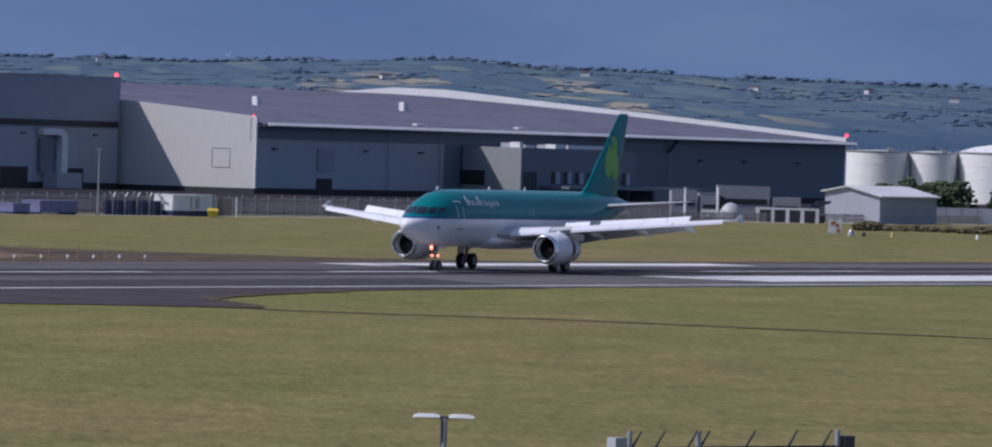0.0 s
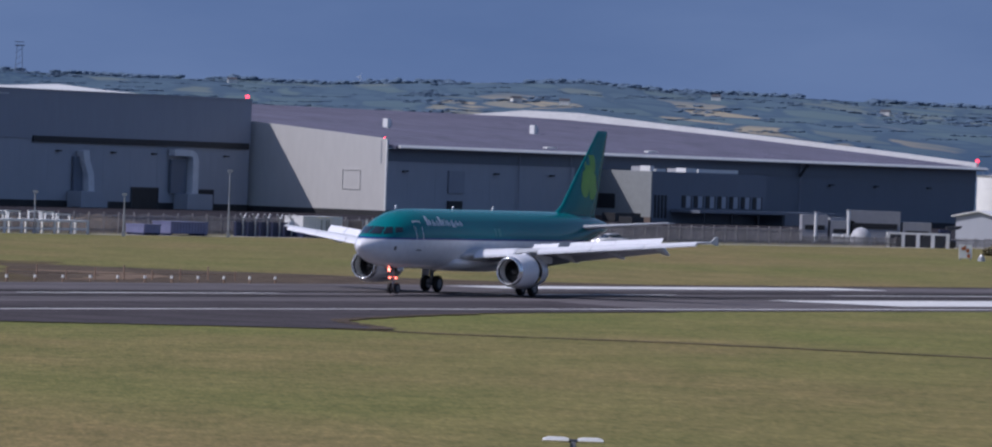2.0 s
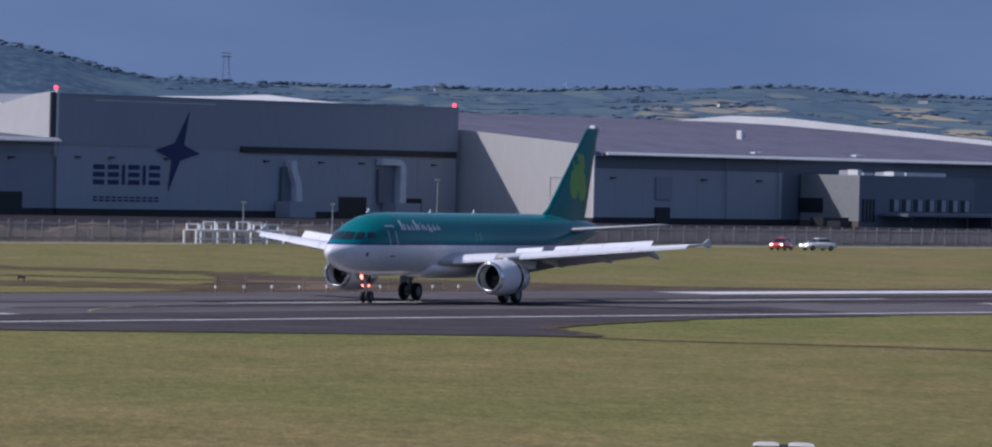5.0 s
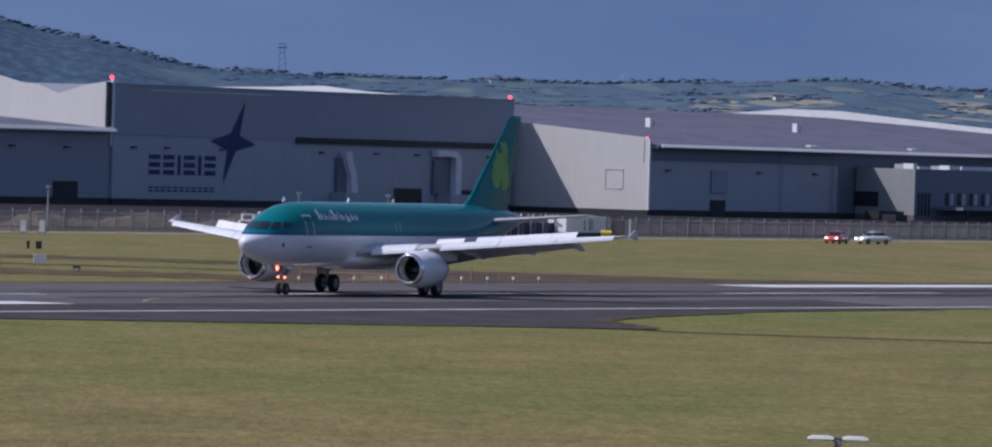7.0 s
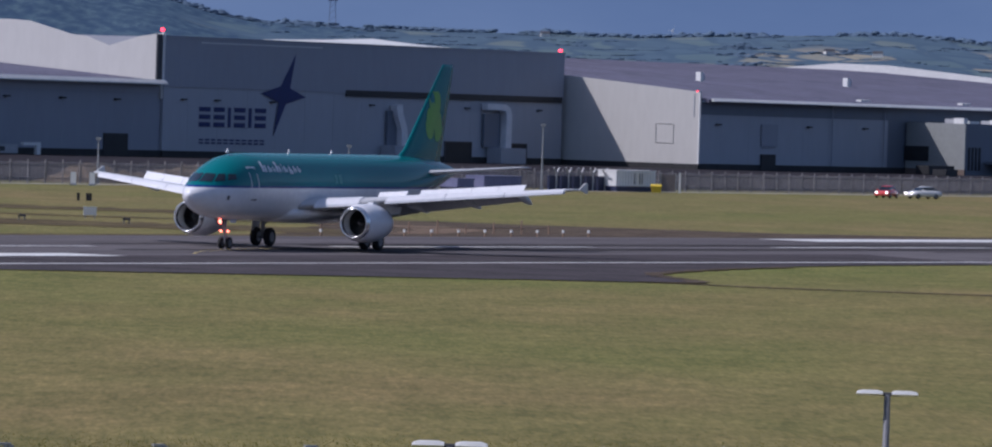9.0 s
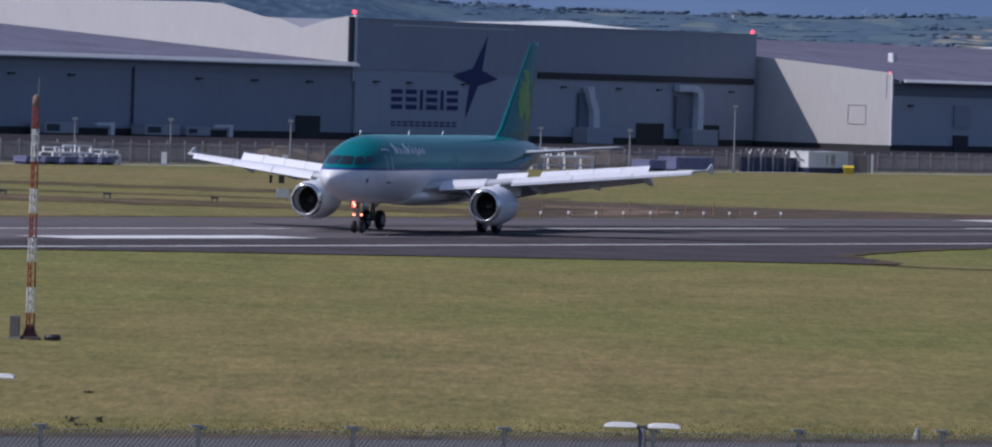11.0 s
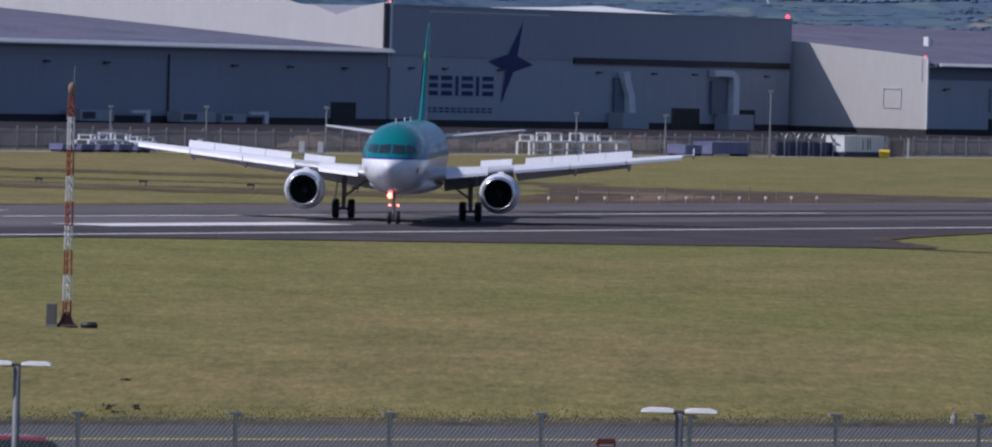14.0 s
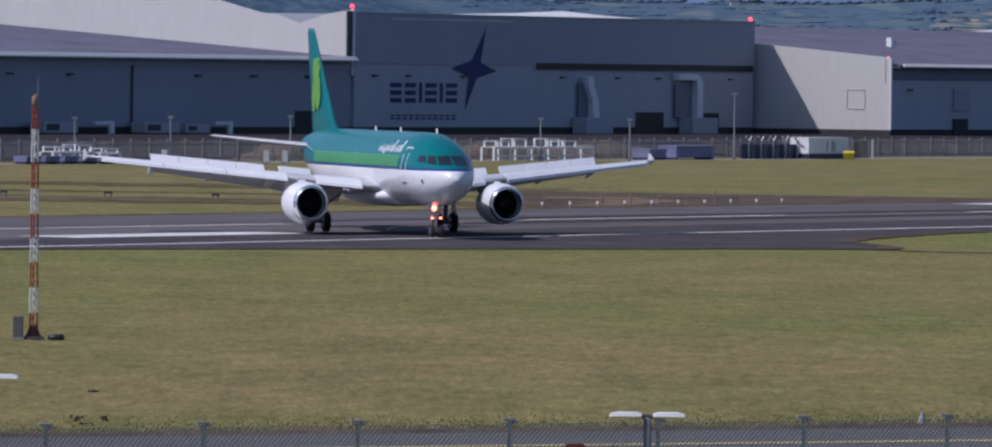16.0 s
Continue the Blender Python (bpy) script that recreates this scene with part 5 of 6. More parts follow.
def build_pole(x, y, h, label="slender grey lamp post by the fence"):
    p = thing("street_lamp", pose(x, y, 0), label, "street lamp", "perimeter lamp posts")
    part("pole", tube((0, 0, 0), (0, 0, h - 0.1), 0.11, 0.07, 8), M_STEEL, p)
    part("head", solid([(-0.28, -0.5, h - 0.12, 0.28, 0.25, h + 0.14)]), M_STEEL, p)
    part("base", solid([(-0.2, -0.2, 0, 0.2, 0.2, 0.5)]), M_STEEL, p)


def build_car(m, material, label, lamps):
    """A small saloon: body, glasshouse, wheels, lamps; nose along +x."""
    c = thing("car", m, label, "car", "parked cars")
    prof = [(2.1, 0.35, 0.62), (2.05, 0.28, 0.72), (1.2, 0.25, 0.92), (0.0, 0.25, 0.98), (-1.3, 0.25, 0.98), (-2.05, 0.30, 0.92), (-2.12, 0.38, 0.6)]
    rings = [[(x, -0.86, a), (x, -0.9, (a + b) / 2), (x, -0.8, b), (x, 0.8, b), (x, 0.9, (a + b) / 2), (x, 0.86, a)] for x, a, b in prof]
    part("body", loft(rings), material, c, "", True)
    glass = [(1.0, 0.93, 0.72), (0.35, 1.38, 0.60), (-0.9, 1.42, 0.60), (-1.75, 0.97, 0.70)]
    part("glasshouse", loft([[(x, -w - 0.06, 0.9), (x, -w, z), (x, w, z), (x, w + 0.06, 0.9)] for x, z, w in glass]), M_GLASS, c, "dark glass")
    part("roof", hexa([(0.3, -0.6, 1.39), (-0.9, -0.6, 1.42), (-0.9, 0.6, 1.42), (0.3, 0.6, 1.39), (0.2, -0.56, 1.46), (-0.85, -0.56, 1.49), (-0.85, 0.56, 1.49), (0.2, 0.56, 1.46)]), material, c)
    for x in (1.3, -1.3):
        for s in (-1, 1):
            rings = [[(x + r * math.cos(2 * math.pi * i / 16), s * q, 0.31 + r * math.sin(2 * math.pi * i / 16)) for i in range(16)] for q, r in ((0.70, 0.29), (0.72, 0.31), (0.90, 0.31), (0.92, 0.27))]
            w = part("wheel", loft(rings), M_TYRE, c)
            rings = [[(x + r * math.cos(2 * math.pi * i / 12), s * q, 0.31 + r * math.sin(2 * math.pi * i / 12)) for i in range(12)] for q, r in ((0.90, 0.19), (0.935, 0.17))]
            part("rim", loft(rings), M_RIM, w)
    for s in (-1, 1):
        part("headlamp", solid([(2.02, s * 0.62 - 0.15, 0.58, 2.12, s * 0.62 + 0.15, 0.74)]), M_HEAD if lamps else M_WHITE, c, "lit headlamp" if lamps else "headlamp")
        part("mirror", solid([(0.6, s * 0.98 - 0.09, 0.95, 0.75, s * 0.98 + 0.09, 1.08)]), material, c)
    return c


def build_yard():
    build_rack(-370.6, -204.4, 6, 2.45)
    build_rack(-446, -203.6, 2, 1.9, "white tubular rack loaded with blue crates")
    build_rack(-438.5, -203.6, 1, 1.7)
    build_white_container()
    build_container(-335.2, -204.6, 7.7, 2.4, 1.55, M_BLUEBOX, "faded blue open-topped skip")
    build_container(-340.6, -204.6, 3.4, 2.4, 1.2, M_BLUEBOX, "faded blue open-topped skip")
    for i in range(5):
        build_container(-453.6 + i * 3.0, -206.2, 2.2, 1.6, 0.75, M_BLUEBOX, "small blue crate beside a rack")
    for i in range(5):
        y = thing("forked_post", HANGAR @ pose(-318 + i * 2.6, -203.2, 0), "dark blue post with a forked top", "post", "forked posts")
        part("stem", tube((0, 0, 0), (0, 0, 1.9), 0.09, 0.09, 6), M_STEEL, y)
        part("fork", tube((0, 0, 1.9), (-0.6, 0, 2.6), 0.12, 0.1, 6), M_STEEL, y)
        part("fork", tube((0, 0, 1.9), (0.6, 0, 2.6), 0.12, 0.1, 6), M_STEEL, y)
        part("panel", solid([(-1.15, 0.2, 0, 1.15, 0.5, 1.7)]), M_NAVY, y)
    for x, y, h in ((30.1, 780, 7.45), (-40.7, 720, 4.3), (-30.8, 721, 4.5), (-18.35, 722, 4.7), (8.05, 755, 4.55), (17.8, 757, 4.55)):
        build_pole(x, y, h)
    for x, y in ((47.2, 806),):
        p = thing("marker_post", pose(x, y, 0), "white marker post on the grass edge", "post", "white marker posts")
        part("stem", solid([(-0.11, -0.1, 0, 0.11, 0.1, 2.3)]), M_WHITE, p)
        part("cap", solid([(-0.14, -0.13, 2.3, 0.14, 0.13, 2.4)]), M_STEEL, p)
    for x, y in ((-20.4, 706), (-18.5, 706.5), (-30.5, 700)):
        p = thing("marker_board", pose(x, y, 0), "white marker board on a short stand", "marker board", "marker boards")
        part("board", solid([(-0.28, -0.04, 0.2, 0.28, 0.04, 1.35)]), M_WHITE, p)
        part("stand", solid([(-0.35, -0.25, 0, 0.35, 0.25, 0.2)]), M_STEEL, p)
    h = thing("boarding", pose(45.1, 806.6, 0, 0, 0, 4), "brown boarded panel between two posts", "hoarding")
    for i in range(6):
        part("board", solid([(i * 0.27, 0, 0.1, i * 0.27 + 0.25, 0.05, 2.1)]), M_BROWN, h)
    for x in (-0.12, 1.64):
        part("post", solid([(x, -0.04, 0, x + 0.1, 0.08, 2.25)]), M_STEEL, h)
    # yellow grit bin by the fence
    for x, y in ((44.3, 803),):
        p = thing("grit_bin", pose(x, y, 0), "small yellow grit bin by the fence", "grit bin", "grit bins")
        part("tub", hexa([(-0.5, -0.35, 0), (0.5, -0.35, 0), (0.5, 0.35, 0), (-0.5, 0.35, 0), (-0.62, -0.45, 0.7), (0.62, -0.45, 0.7), (0.62, 0.45, 0.7), (-0.62, 0.45, 0.7)]), M_BIN, p)
        part("lid", hexa([(-0.66, -0.5, 0.7), (0.66, -0.5, 0.7), (0.66, 0.5, 0.7), (-0.66, 0.5, 0.7), (-0.6, -0.4, 0.85), (0.6, -0.4, 0.85), (0.6, 0.4, 0.95), (-0.6, 0.4, 0.95)]), M_BIN, p)
    build_car(pose(72.3, 816.5, 0.03, 0, 0, -112), M_CARRED, "red car parked facing the runway, lamps on", True)
    build_car(pose(77.0, 820.6, 0.03, 0, 0, -150), M_CARWHITE, "white car parked by the fence, lamps on", True)


def build_shed():
    s = thing("storage_shed", HANGAR @ pose(-121.5, -203.5, 0), "grey gabled steel shed with a white roof", "shed")
    # front darker and gable paler: shade and sun put into the wall colours
    part("front_wall", solid([(0, 0, 0, 18.0, 0.2, 3.75)]), M_SHED, s, "grey wall, darker in colour for the shaded side")
    part("back_wall", solid([(0, 8.3, 0, 18.0, 8.5, 3.75)]), M_CLAD, s)
    part("gable_wall", loft([[(x, 0, 0), (x, 8.5, 0), (x, 8.5, 4.3), (x, 4.9, 5.0), (x, 0, 3.75)] for x in (-0.05, 0.15)]), M_CLAD, s, "grey gable, paler in colour for the sunlit side")
    part("far_gable", loft([[(x, 0, 0), (x, 8.5, 0), (x, 8.5, 4.3), (x, 4.9, 5.0), (x, 0, 3.75)] for x in (17.85, 18.05)]), M_CLAD, s)
    part("roof", hexa([(-0.5, -0.5, 3.66), (18.4, -0.5, 3.66), (18.4, 4.9, 5.02), (-0.5, 4.9, 5.02), (-0.5, -0.5, 3.86), (18.4, -0.5, 3.86), (18.4, 4.9, 5.2), (-0.5, 4.9, 5.2)]), M_FASCIA, s, "white sheet roof")
    part("rear_roof", hexa([(-0.5, 4.9, 5.02), (18.4, 4.9, 5.02), (18.4, 9.0, 4.2), (-0.5, 9.0, 4.2), (-0.5, 4.9, 5.2), (18.4, 4.9, 5.2), (18.4, 9.0, 4.4), (-0.5, 9.0, 4.4)]), M_FASCIA, s)
    # white portal frames
    f = thing("portal_frame", pose(124.9, 930, 0), "row of white concrete portal frames", "frame")
    for i in range(5):
        part("post", solid([(i * 2.03, 0, 0, i * 2.03 + 0.42, 0.6, 2.0)]), M_WHITE, f)
    for i in range(4):
        part("lintel", solid([(i * 2.03 + 0.42, 0, 1.72, i * 2.03 + 2.03, 0.6, 2.0)]), M_WHITE, f)
        part("backing", solid([(i * 2.03 + 0.42, 1.2, 0, i * 2.03 + 2.03, 1.3, 1.7)]), M_BAND, f)
    for i in range(3):
        c = thing("liquid_tank", pose(118.8 + i * 1.25, 940, 0), "white cubic liquid tank in a cage", "tank", "cubic tanks")
        bm = solid([(0, 0, 0.15, 1.1, 1.1, 1.35)])
        bmesh.ops.bevel(bm, geom=bm.edges[:], offset=0.1, segments=2, affect="EDGES")
        part("tank", bm, M_WHITE, c)
        part("pallet", solid([(0, 0, 0, 1.1, 1.1, 0.15)]), M_STEEL, c)
    for x, l, z, mm, lab in ((121.2, 3.4, 3.1, M_SHED, "grey plant cabin in the yard"), (123.8, 7.2, 4.6, M_SHED, "pale process unit in the yard"), (131.4, 4.0, 3.2, M_SHED, "grey storage vessel in the yard"), (117.2, 3.6, 3.8, M_SHED, "grey plant cabin in the yard")):
        c = thing("plant_unit", pose(x, 962, 0), lab, "plant unit", "plant units")
        part("casing", solid([(0, 0, 0.3, l, 3, z)]), mm, c)
        part("base", solid([(-0.1, -0.1, 0, l + 0.1, 3.1, 0.3)]), M_PLINTH, c)
        part("grille", solid([(0.4, -0.06, z * 0.45, l - 0.4, 0, z * 0.62)]), M_DARK, c)
    for x, z in ((119.0, 4.2), (123.6, 4.6)):
        c = thing("stack_pipe", pose(x, 961, 0), "short white stack pipe in the yard", "pipe", "stack pipes")
        part("pipe", tube((0, 0, 0), (0, 0, z), 0.22, 0.22, 12), M_WHITE, c)
        part("cap", tube((0, 0, z), (0, 0, z + 0.1), 0.38, 0.38, 12), M_STEEL, c)
    c = thing("domed_hut", pose(122.4, 938, 0), "pale domed equipment hut", "hut")
    part("dome", lathe([(0.0, 1.5), (1.2, 1.45), (1.9, 1.1), (2.3, 0.6), (2.45, 0.05)], "z", 18), M_TIN, c, "", True)
    part("skirt", lathe([(0, 1.56), (0.25, 1.56)], "z", 18), M_STEEL, c)
    c = thing("tipper_truck", pose(133.6, 935, 0), "dark blue raised loader by the shed", "loader")
    part("chassis", solid([(-1.3, -1, 0.5, 1.3, 1, 1.1)]), M_NAVY, c)
    part("cab", solid([(-0.9, -0.8, 1.1, 0.6, 0.8, 2.5)]), M_NAVY, c)
    part("bucket", hexa([(0.3, -0.9, 2.3), (1.9, -0.9, 2.7), (1.9, 0.9, 2.7), (0.3, 0.9, 2.3), (0.0, -0.9, 2.9), (2.1, -0.9, 3.1), (2.1, 0.9, 3.1), (0.0, 0.9, 2.9)]), M_BAND, c)
    for x in (-0.8, 0.8):
        part("wheel", tube((x, -1.1, 0.5), (x, 1.1, 0.5), 0.5, 0.5, 14), M_TYRE, c)
    s = thing("warning_board", pose(116.4, 798, 0), "white board with orange marks on the grass", "sign")
    part("board", solid([(-0.75, -0.06, 0.25, 0.75, 0.06, 1.85)]), M_WHITE, s)
    for x, z, w, h in ((-0.5, 1.2, 0.5, 0.35), (0.1, 0.95, 0.35, 0.4), (-0.2, 1.5, 0.25, 0.2), (0.2, 0.35, 0.35, 0.4)):
        part("mark", solid([(x, -0.09, z, x + w, -0.06, z + h)]), M_ORANGE, s)
    for x in (-0.6, 0.6):
        part("leg", solid([(x - 0.05, -0.05, 0, x + 0.05, 0.05, 0.3)]), M_STEEL, s)
    for x, y, w, h, mm in ((118.0, 796, 0.45, 0.75, M_STEEL), (119.5, 796, 0.28, 0.5, M_DARK), (123.0, 797, 0.2, 0.55, M_YELLOW), (133.0, 797, 0.22, 0.55, M_WHITE), (140.8, 799, 0.25, 0.4, M_DARK)):
        b = thing("edge_light", pose(x, y, 0), "small runway edge light fitting on the grass", "edge light", "edge lights")
        part("can", tube((0, 0, 0), (0, 0, h * 0.7), w, w * 0.8, 10), mm, b)
        part("cap", tube((0, 0, h * 0.7), (0, 0, h), w * 0.6, w * 0.3, 10), mm, b)


def build_tanks():
    for x, y, r, z, dome in ((219.9, 1450, 6.4, 10.5, 0.3), (231.9, 1450, 5.15, 10.5, 0.4), (246.4, 1450, 9.2, 10.8, 2.0)):
        t = thing("storage_tank", pose(x, y, 0), "large white cylindrical fuel storage tank", "storage tank", "fuel tanks")
        part("shell", lathe([(0, r), (z, r)], "z", 56), M_WHITE, t, "", True)
        part("roof", lathe([(z, r + 0.08), (z + dome * 0.6, r * 0.6), (z + dome, 0.05)], "z", 56), M_WHITE, t, "", True)
        for zz in (2.6, 5.2, 7.8):
            part("weld_band", lathe([(zz, r + 0.02), (zz + 0.12, r + 0.05), (zz + 0.24, r + 0.02)], "z", 56), M_WHITE, t)
        part("rim", lathe([(z - 0.25, r + 0.1), (z + 0.08, r + 0.16), (z + 0.1, r - 0.05)], "z", 56), M_STEEL, t)
        rail = bmesh.new()
        for i in range(9):
            a = math.pi * (1.15 + 0.75 * i / 8)
            tube((r * math.cos(a), r * math.sin(a), z), (r * math.cos(a), r * math.sin(a), z + 1.0), 0.05, 0.05, 5, rail)
        part("handrail", rail, M_STEEL, t)
        steps = bmesh.new()
        for i in range(26):
            a = math.pi * (1.72 + 0.25 * i / 26)
            q = r + 0.45
            solid([(q * math.cos(a) - 0.45, q * math.sin(a) - 0.4, z * i / 26, q * math.cos(a) + 0.45, q * math.sin(a) + 0.4, z * i / 26 + 0.12)], steps)
        part("stair", steps, M_STEEL, t, "grey spiral stair")
        part("hatch", solid([(-0.6 + r * 0.35, -r * 0.8, z, 0.6 + r * 0.35, -r * 0.8 + 1, z + 0.9)]), M_STEEL, t)


M_SCRUB = mat("scrub_leaves", (0.085, 0.080, 0.036), 0.85, 0, 0.4, 0.8, 0, 6.0, tint=(0.12, 0.10, 0.05))


def leafy(name, x, y, w, h, seed, label, group, material=None):
    """A shrub: short forked stems and a crown of many small leaf clumps."""
    rng = np.random.default_rng(seed)
    t = thing(name, pose(x, y, 0), label, "bush", group)
    bm = bmesh.new()
    for i in range(5):
        a = rng.uniform(0, 6.28)
        tube((0.2 * math.cos(a), 0.2 * math.sin(a), 0), (w * 0.3 * math.cos(a), w * 0.3 * math.sin(a), h * 0.6), 0.12, 0.04, 5, bm)
    part("stem", bm, M_WOODPOST, t)
    verts, faces = [], []
    for i in range(420):
        a, q, zz = rng.uniform(0, 6.28), math.sqrt(rng.uniform(0, 1)), rng.uniform(0.08, 1.0)
        env = math.sqrt(max(0.05, 1 - (zz * 1.05 - 0.35) ** 2 * 1.6)) * (0.8 + 0.25 * math.sin(a * 3 + seed))
        c = np.array([q * env * w * 0.5 * math.cos(a), q * env * w * 0.5 * math.sin(a), zz * h])
        s = rng.uniform(0.2, 0.42) * (0.6 + 0.1 * h)
        v = LUMP_V * rng.uniform(0.55, 1.35, (len(LUMP_V), 1)) * s * np.array([1, 1, 0.75]) + c
        k = len(verts) * len(LUMP_V)
        verts.append(v)
        faces += [tuple(j + k for j in f) for f in LUMP_F]
    me = bpy.data.meshes.new("crown")
    me.from_pydata(np.concatenate(verts).tolist(), [], faces)
    me.materials.append(material or M_LEAF)
    ob = new("crown", me)
    ob.parent = t
    return t


def build_bushes():
    rng = np.random.default_rng(12)
    x = 176.0
    i = 0
    while x < 205:
        h = rng.uniform(4.4, 6.0) + (1.0 if x > 188 else 0)
        leafy("bush", x, 1130 + rng.uniform(-25, 25), rng.uniform(4.5, 7), h, 40 + i, "dense dark green bush before the tanks", "bushes")
        x += rng.uniform(1.7, 2.8)
        i += 1
    x, i = 129.0, 0
    while x < 160:
        leafy("shrub", x, 862 + rng.uniform(-6, 6), rng.uniform(2.6, 4.6), rng.uniform(0.5, 1.05), 90 + i, "low scrubby brown-green shrub on the grass edge", "low shrubs", M_SCRUB)
        x += rng.uniform(1.1, 2.4)
        i += 1
    # pale panels of a screen fence
    f = thing("screen_fence", pose(150.5, 985, 0), "grey-green screen fence of flat panels", "fence")
    for i in range(8):
        part("panel", solid([(i * 2.3, 0, 0.1, i * 2.3 + 2.15, 0.08, 2.3)]), M_CLAD, f)
        part("post", solid([(i * 2.3 - 0.13, -0.03, 0, i * 2.3 - 0.02, 0.1, 2.4)]), M_STEEL, f)


def build_verge_items():
    # pale stakes along the far verge, and a barrier of brown stakes and rails
    for i in range(11):
        s = thing("marker_stake", RUNWAY @ pose(388 + i * 3.35, 277.8, 0), "short white-topped stake on the verge", "stake", "verge stakes")
        part("stake", solid([(-0.05, -0.05, 0, 0.05, 0.05, 0.30)]), M_WOODPOST, s)
        part("top", solid([(-0.07, -0.07, 0.30, 0.07, 0.07, 0.5)]), M_WHITE, s)
    b = thing("stake_barrier", RUNWAY @ pose(396, 283.5, 0), "low barrier of brown stakes and rails", "barrier")
    for i in range(9):
        part("stake", solid([(i * 3.6, 0, 0, i * 3.6 + 0.08, 0.08, 0.85 + 0.2 * math.sin(i * 2.1))]), M_WOODPOST, b)
        if i < 8:
            part("rail", solid([(i * 3.6 + 0.12, 0.02, 0.42, i * 3.6 + 3.6, 0.05, 0.455)]), M_WOODPOST, b)
    s = thing("information_board", pose(-13.6, 516, 0, 0, 0, 8), "small white taxiway board on two legs", "sign")
    part("board", solid([(-0.48, -0.05, 0.28, 0.48, 0.05, 0.92)]), M_WHITE, s)
    for x in (-0.35, 0.35):
        part("leg", solid([(x - 0.03, -0.03, 0, x + 0.03, 0.03, 0.28)]), M_STEEL, s)
    for x in (-17.0, -16.2, -15.95):
        s = thing("bollard", pose(x, 605, 0), "small black bollard on the grass", "bollard", "black bollards")
        part("body", solid([(-0.12, -0.12, 0, 0.12, 0.12, 0.55)]), M_DARK, s)
        part("cap", solid([(-0.15, -0.15, 0.55, 0.15, 0.15, 0.66)]), M_DARK, s)
    for x, y, w in ((-33.7, 505.6, 0.5), (-26.1, 505.8, 0.55), (-18.1, 501.3, 0.5), (-10.5, 499.0, 0.5)):
        s = thing("taxiway_marker", pose(x, y, 0), "dark low marker on two pale legs", "marker", "taxiway markers")
        part("head", hexa([(-w * 0.6, -0.2, 0.30), (w * 0.6, -0.2, 0.30), (w * 0.6, 0.2, 0.30), (-w * 0.6, 0.2, 0.30), (-w * 0.45, -0.16, 0.48), (w * 0.5, -0.16, 0.44), (w * 0.5, 0.16, 0.44), (-w * 0.45, 0.16, 0.48)]), M_DARK, s)
        for o in (-0.4, 0.35):
            part("leg", solid([(o * w - 0.05, -0.05, 0, o * w + 0.05, 0.05, 0.30)]), M_CONC, s)


build_perimeter()
build_yard()
build_shed()
build_tanks()
build_bushes()
build_verge_items()


# ---- near side ----
M_FOOT = mat("dark_red_oxide", (0.115, 0.038, 0.032), 0.8, 0, 0.3, 0.4, 0, 6.0)
M_CABINET = mat("weathered_grey_cabinet", (0.20, 0.185, 0.175), 0.8, 0, 0.2, 0.5, 0, 6.0)


def build_mast():
    m = thing("navigation_mast", pose(-14.75, 237, 0), "slender red and white lattice mast on the grass", "mast")
    bands = [(0.0, 0.91, 1), (0.91, 1.78, 0), (1.78, 2.65, 1), (2.65, 3.47, 0), (3.47, 4.3, 1), (4.3, 5.16, 0), (5.16, 6.07, 1), (6.07, 7.2, 0), (7.2, 7.95, 1)]

    def leg(i, z):
        r = 0.155 - 0.006 * z
        a = radians(100 + 120 * i)
        return (r * math.cos(a), r * math.sin(a), z)
    for z0, z1, red in bands:
        for i in range(3):
            bar = part("leg", tube(leg(i, z0), leg(i, z1), 0.028, 0.028, 6), M_RED if red else M_WHITE, m, "red painted leg" if red else "white painted leg")
            n = 3
            for k in range(n):
                a, b = z0 + (z1 - z0) * k / n, z0 + (z1 - z0) * (k + 1) / n
                part("brace", tube(leg(i, a), leg((i + 1) % 3, b), 0.011, 0.011, 4), M_RED if red else M_WHITE, bar)
    part("top_light", lathe([(7.95, 0.03), (8.0, 0.12), (8.25, 0.12), (8.36, 0.05), (8.38, 0.01)], "z", 12), M_WOODPOST, m, "brown lamp fitting", True)
    part("lightning_rod", tube((0.06, 0, 7.95), (0.09, 0, 8.95), 0.02, 0.012, 5), M_STEEL, m)
    part("footing", lathe([(0, 0.42), (0.06, 0.36), (0.16, 0.24), (0.42, 0.15), (0.5, 0.10)], "z", 10), M_FOOT, m, "dark red flared foot")
    c = thing("equipment_cabinet", pose(-15.25, 236.8, 0), "grey equipment cabinet at the mast's foot", "cabinet")
    part("body", solid([(-0.17, -0.15, 0.1, 0.17, 0.15, 0.80)]), M_CABINET, c)
    part("door", solid([(-0.14, -0.17, 0.16, 0.14, -0.15, 0.74)]), M_CABINET, c)
    part("plinth", solid([(-0.2, -0.18, 0, 0.2, 0.18, 0.1)]), M_CONC, c)
    c = thing("cable_drum", pose(-13.95, 236.6, 0), "dark cable coil lying on the grass", "cable")
    part("coil", lathe([(0, 0.27), (0.12, 0.30), (0.20, 0.24), (0.15, 0.13), (0.02, 0.12)], "z", 18), M_DARK, c)
    part("tail", tube((-0.4, 0, 0.05), (-1.0, 0.1, 0.05), 0.05, 0.05, 6), M_DARK, c)


M_POLE = mat("dull_grey_pole", (0.14, 0.145, 0.16), 0.6, 0.1, 0.2, 0.6, 0, 8.0)


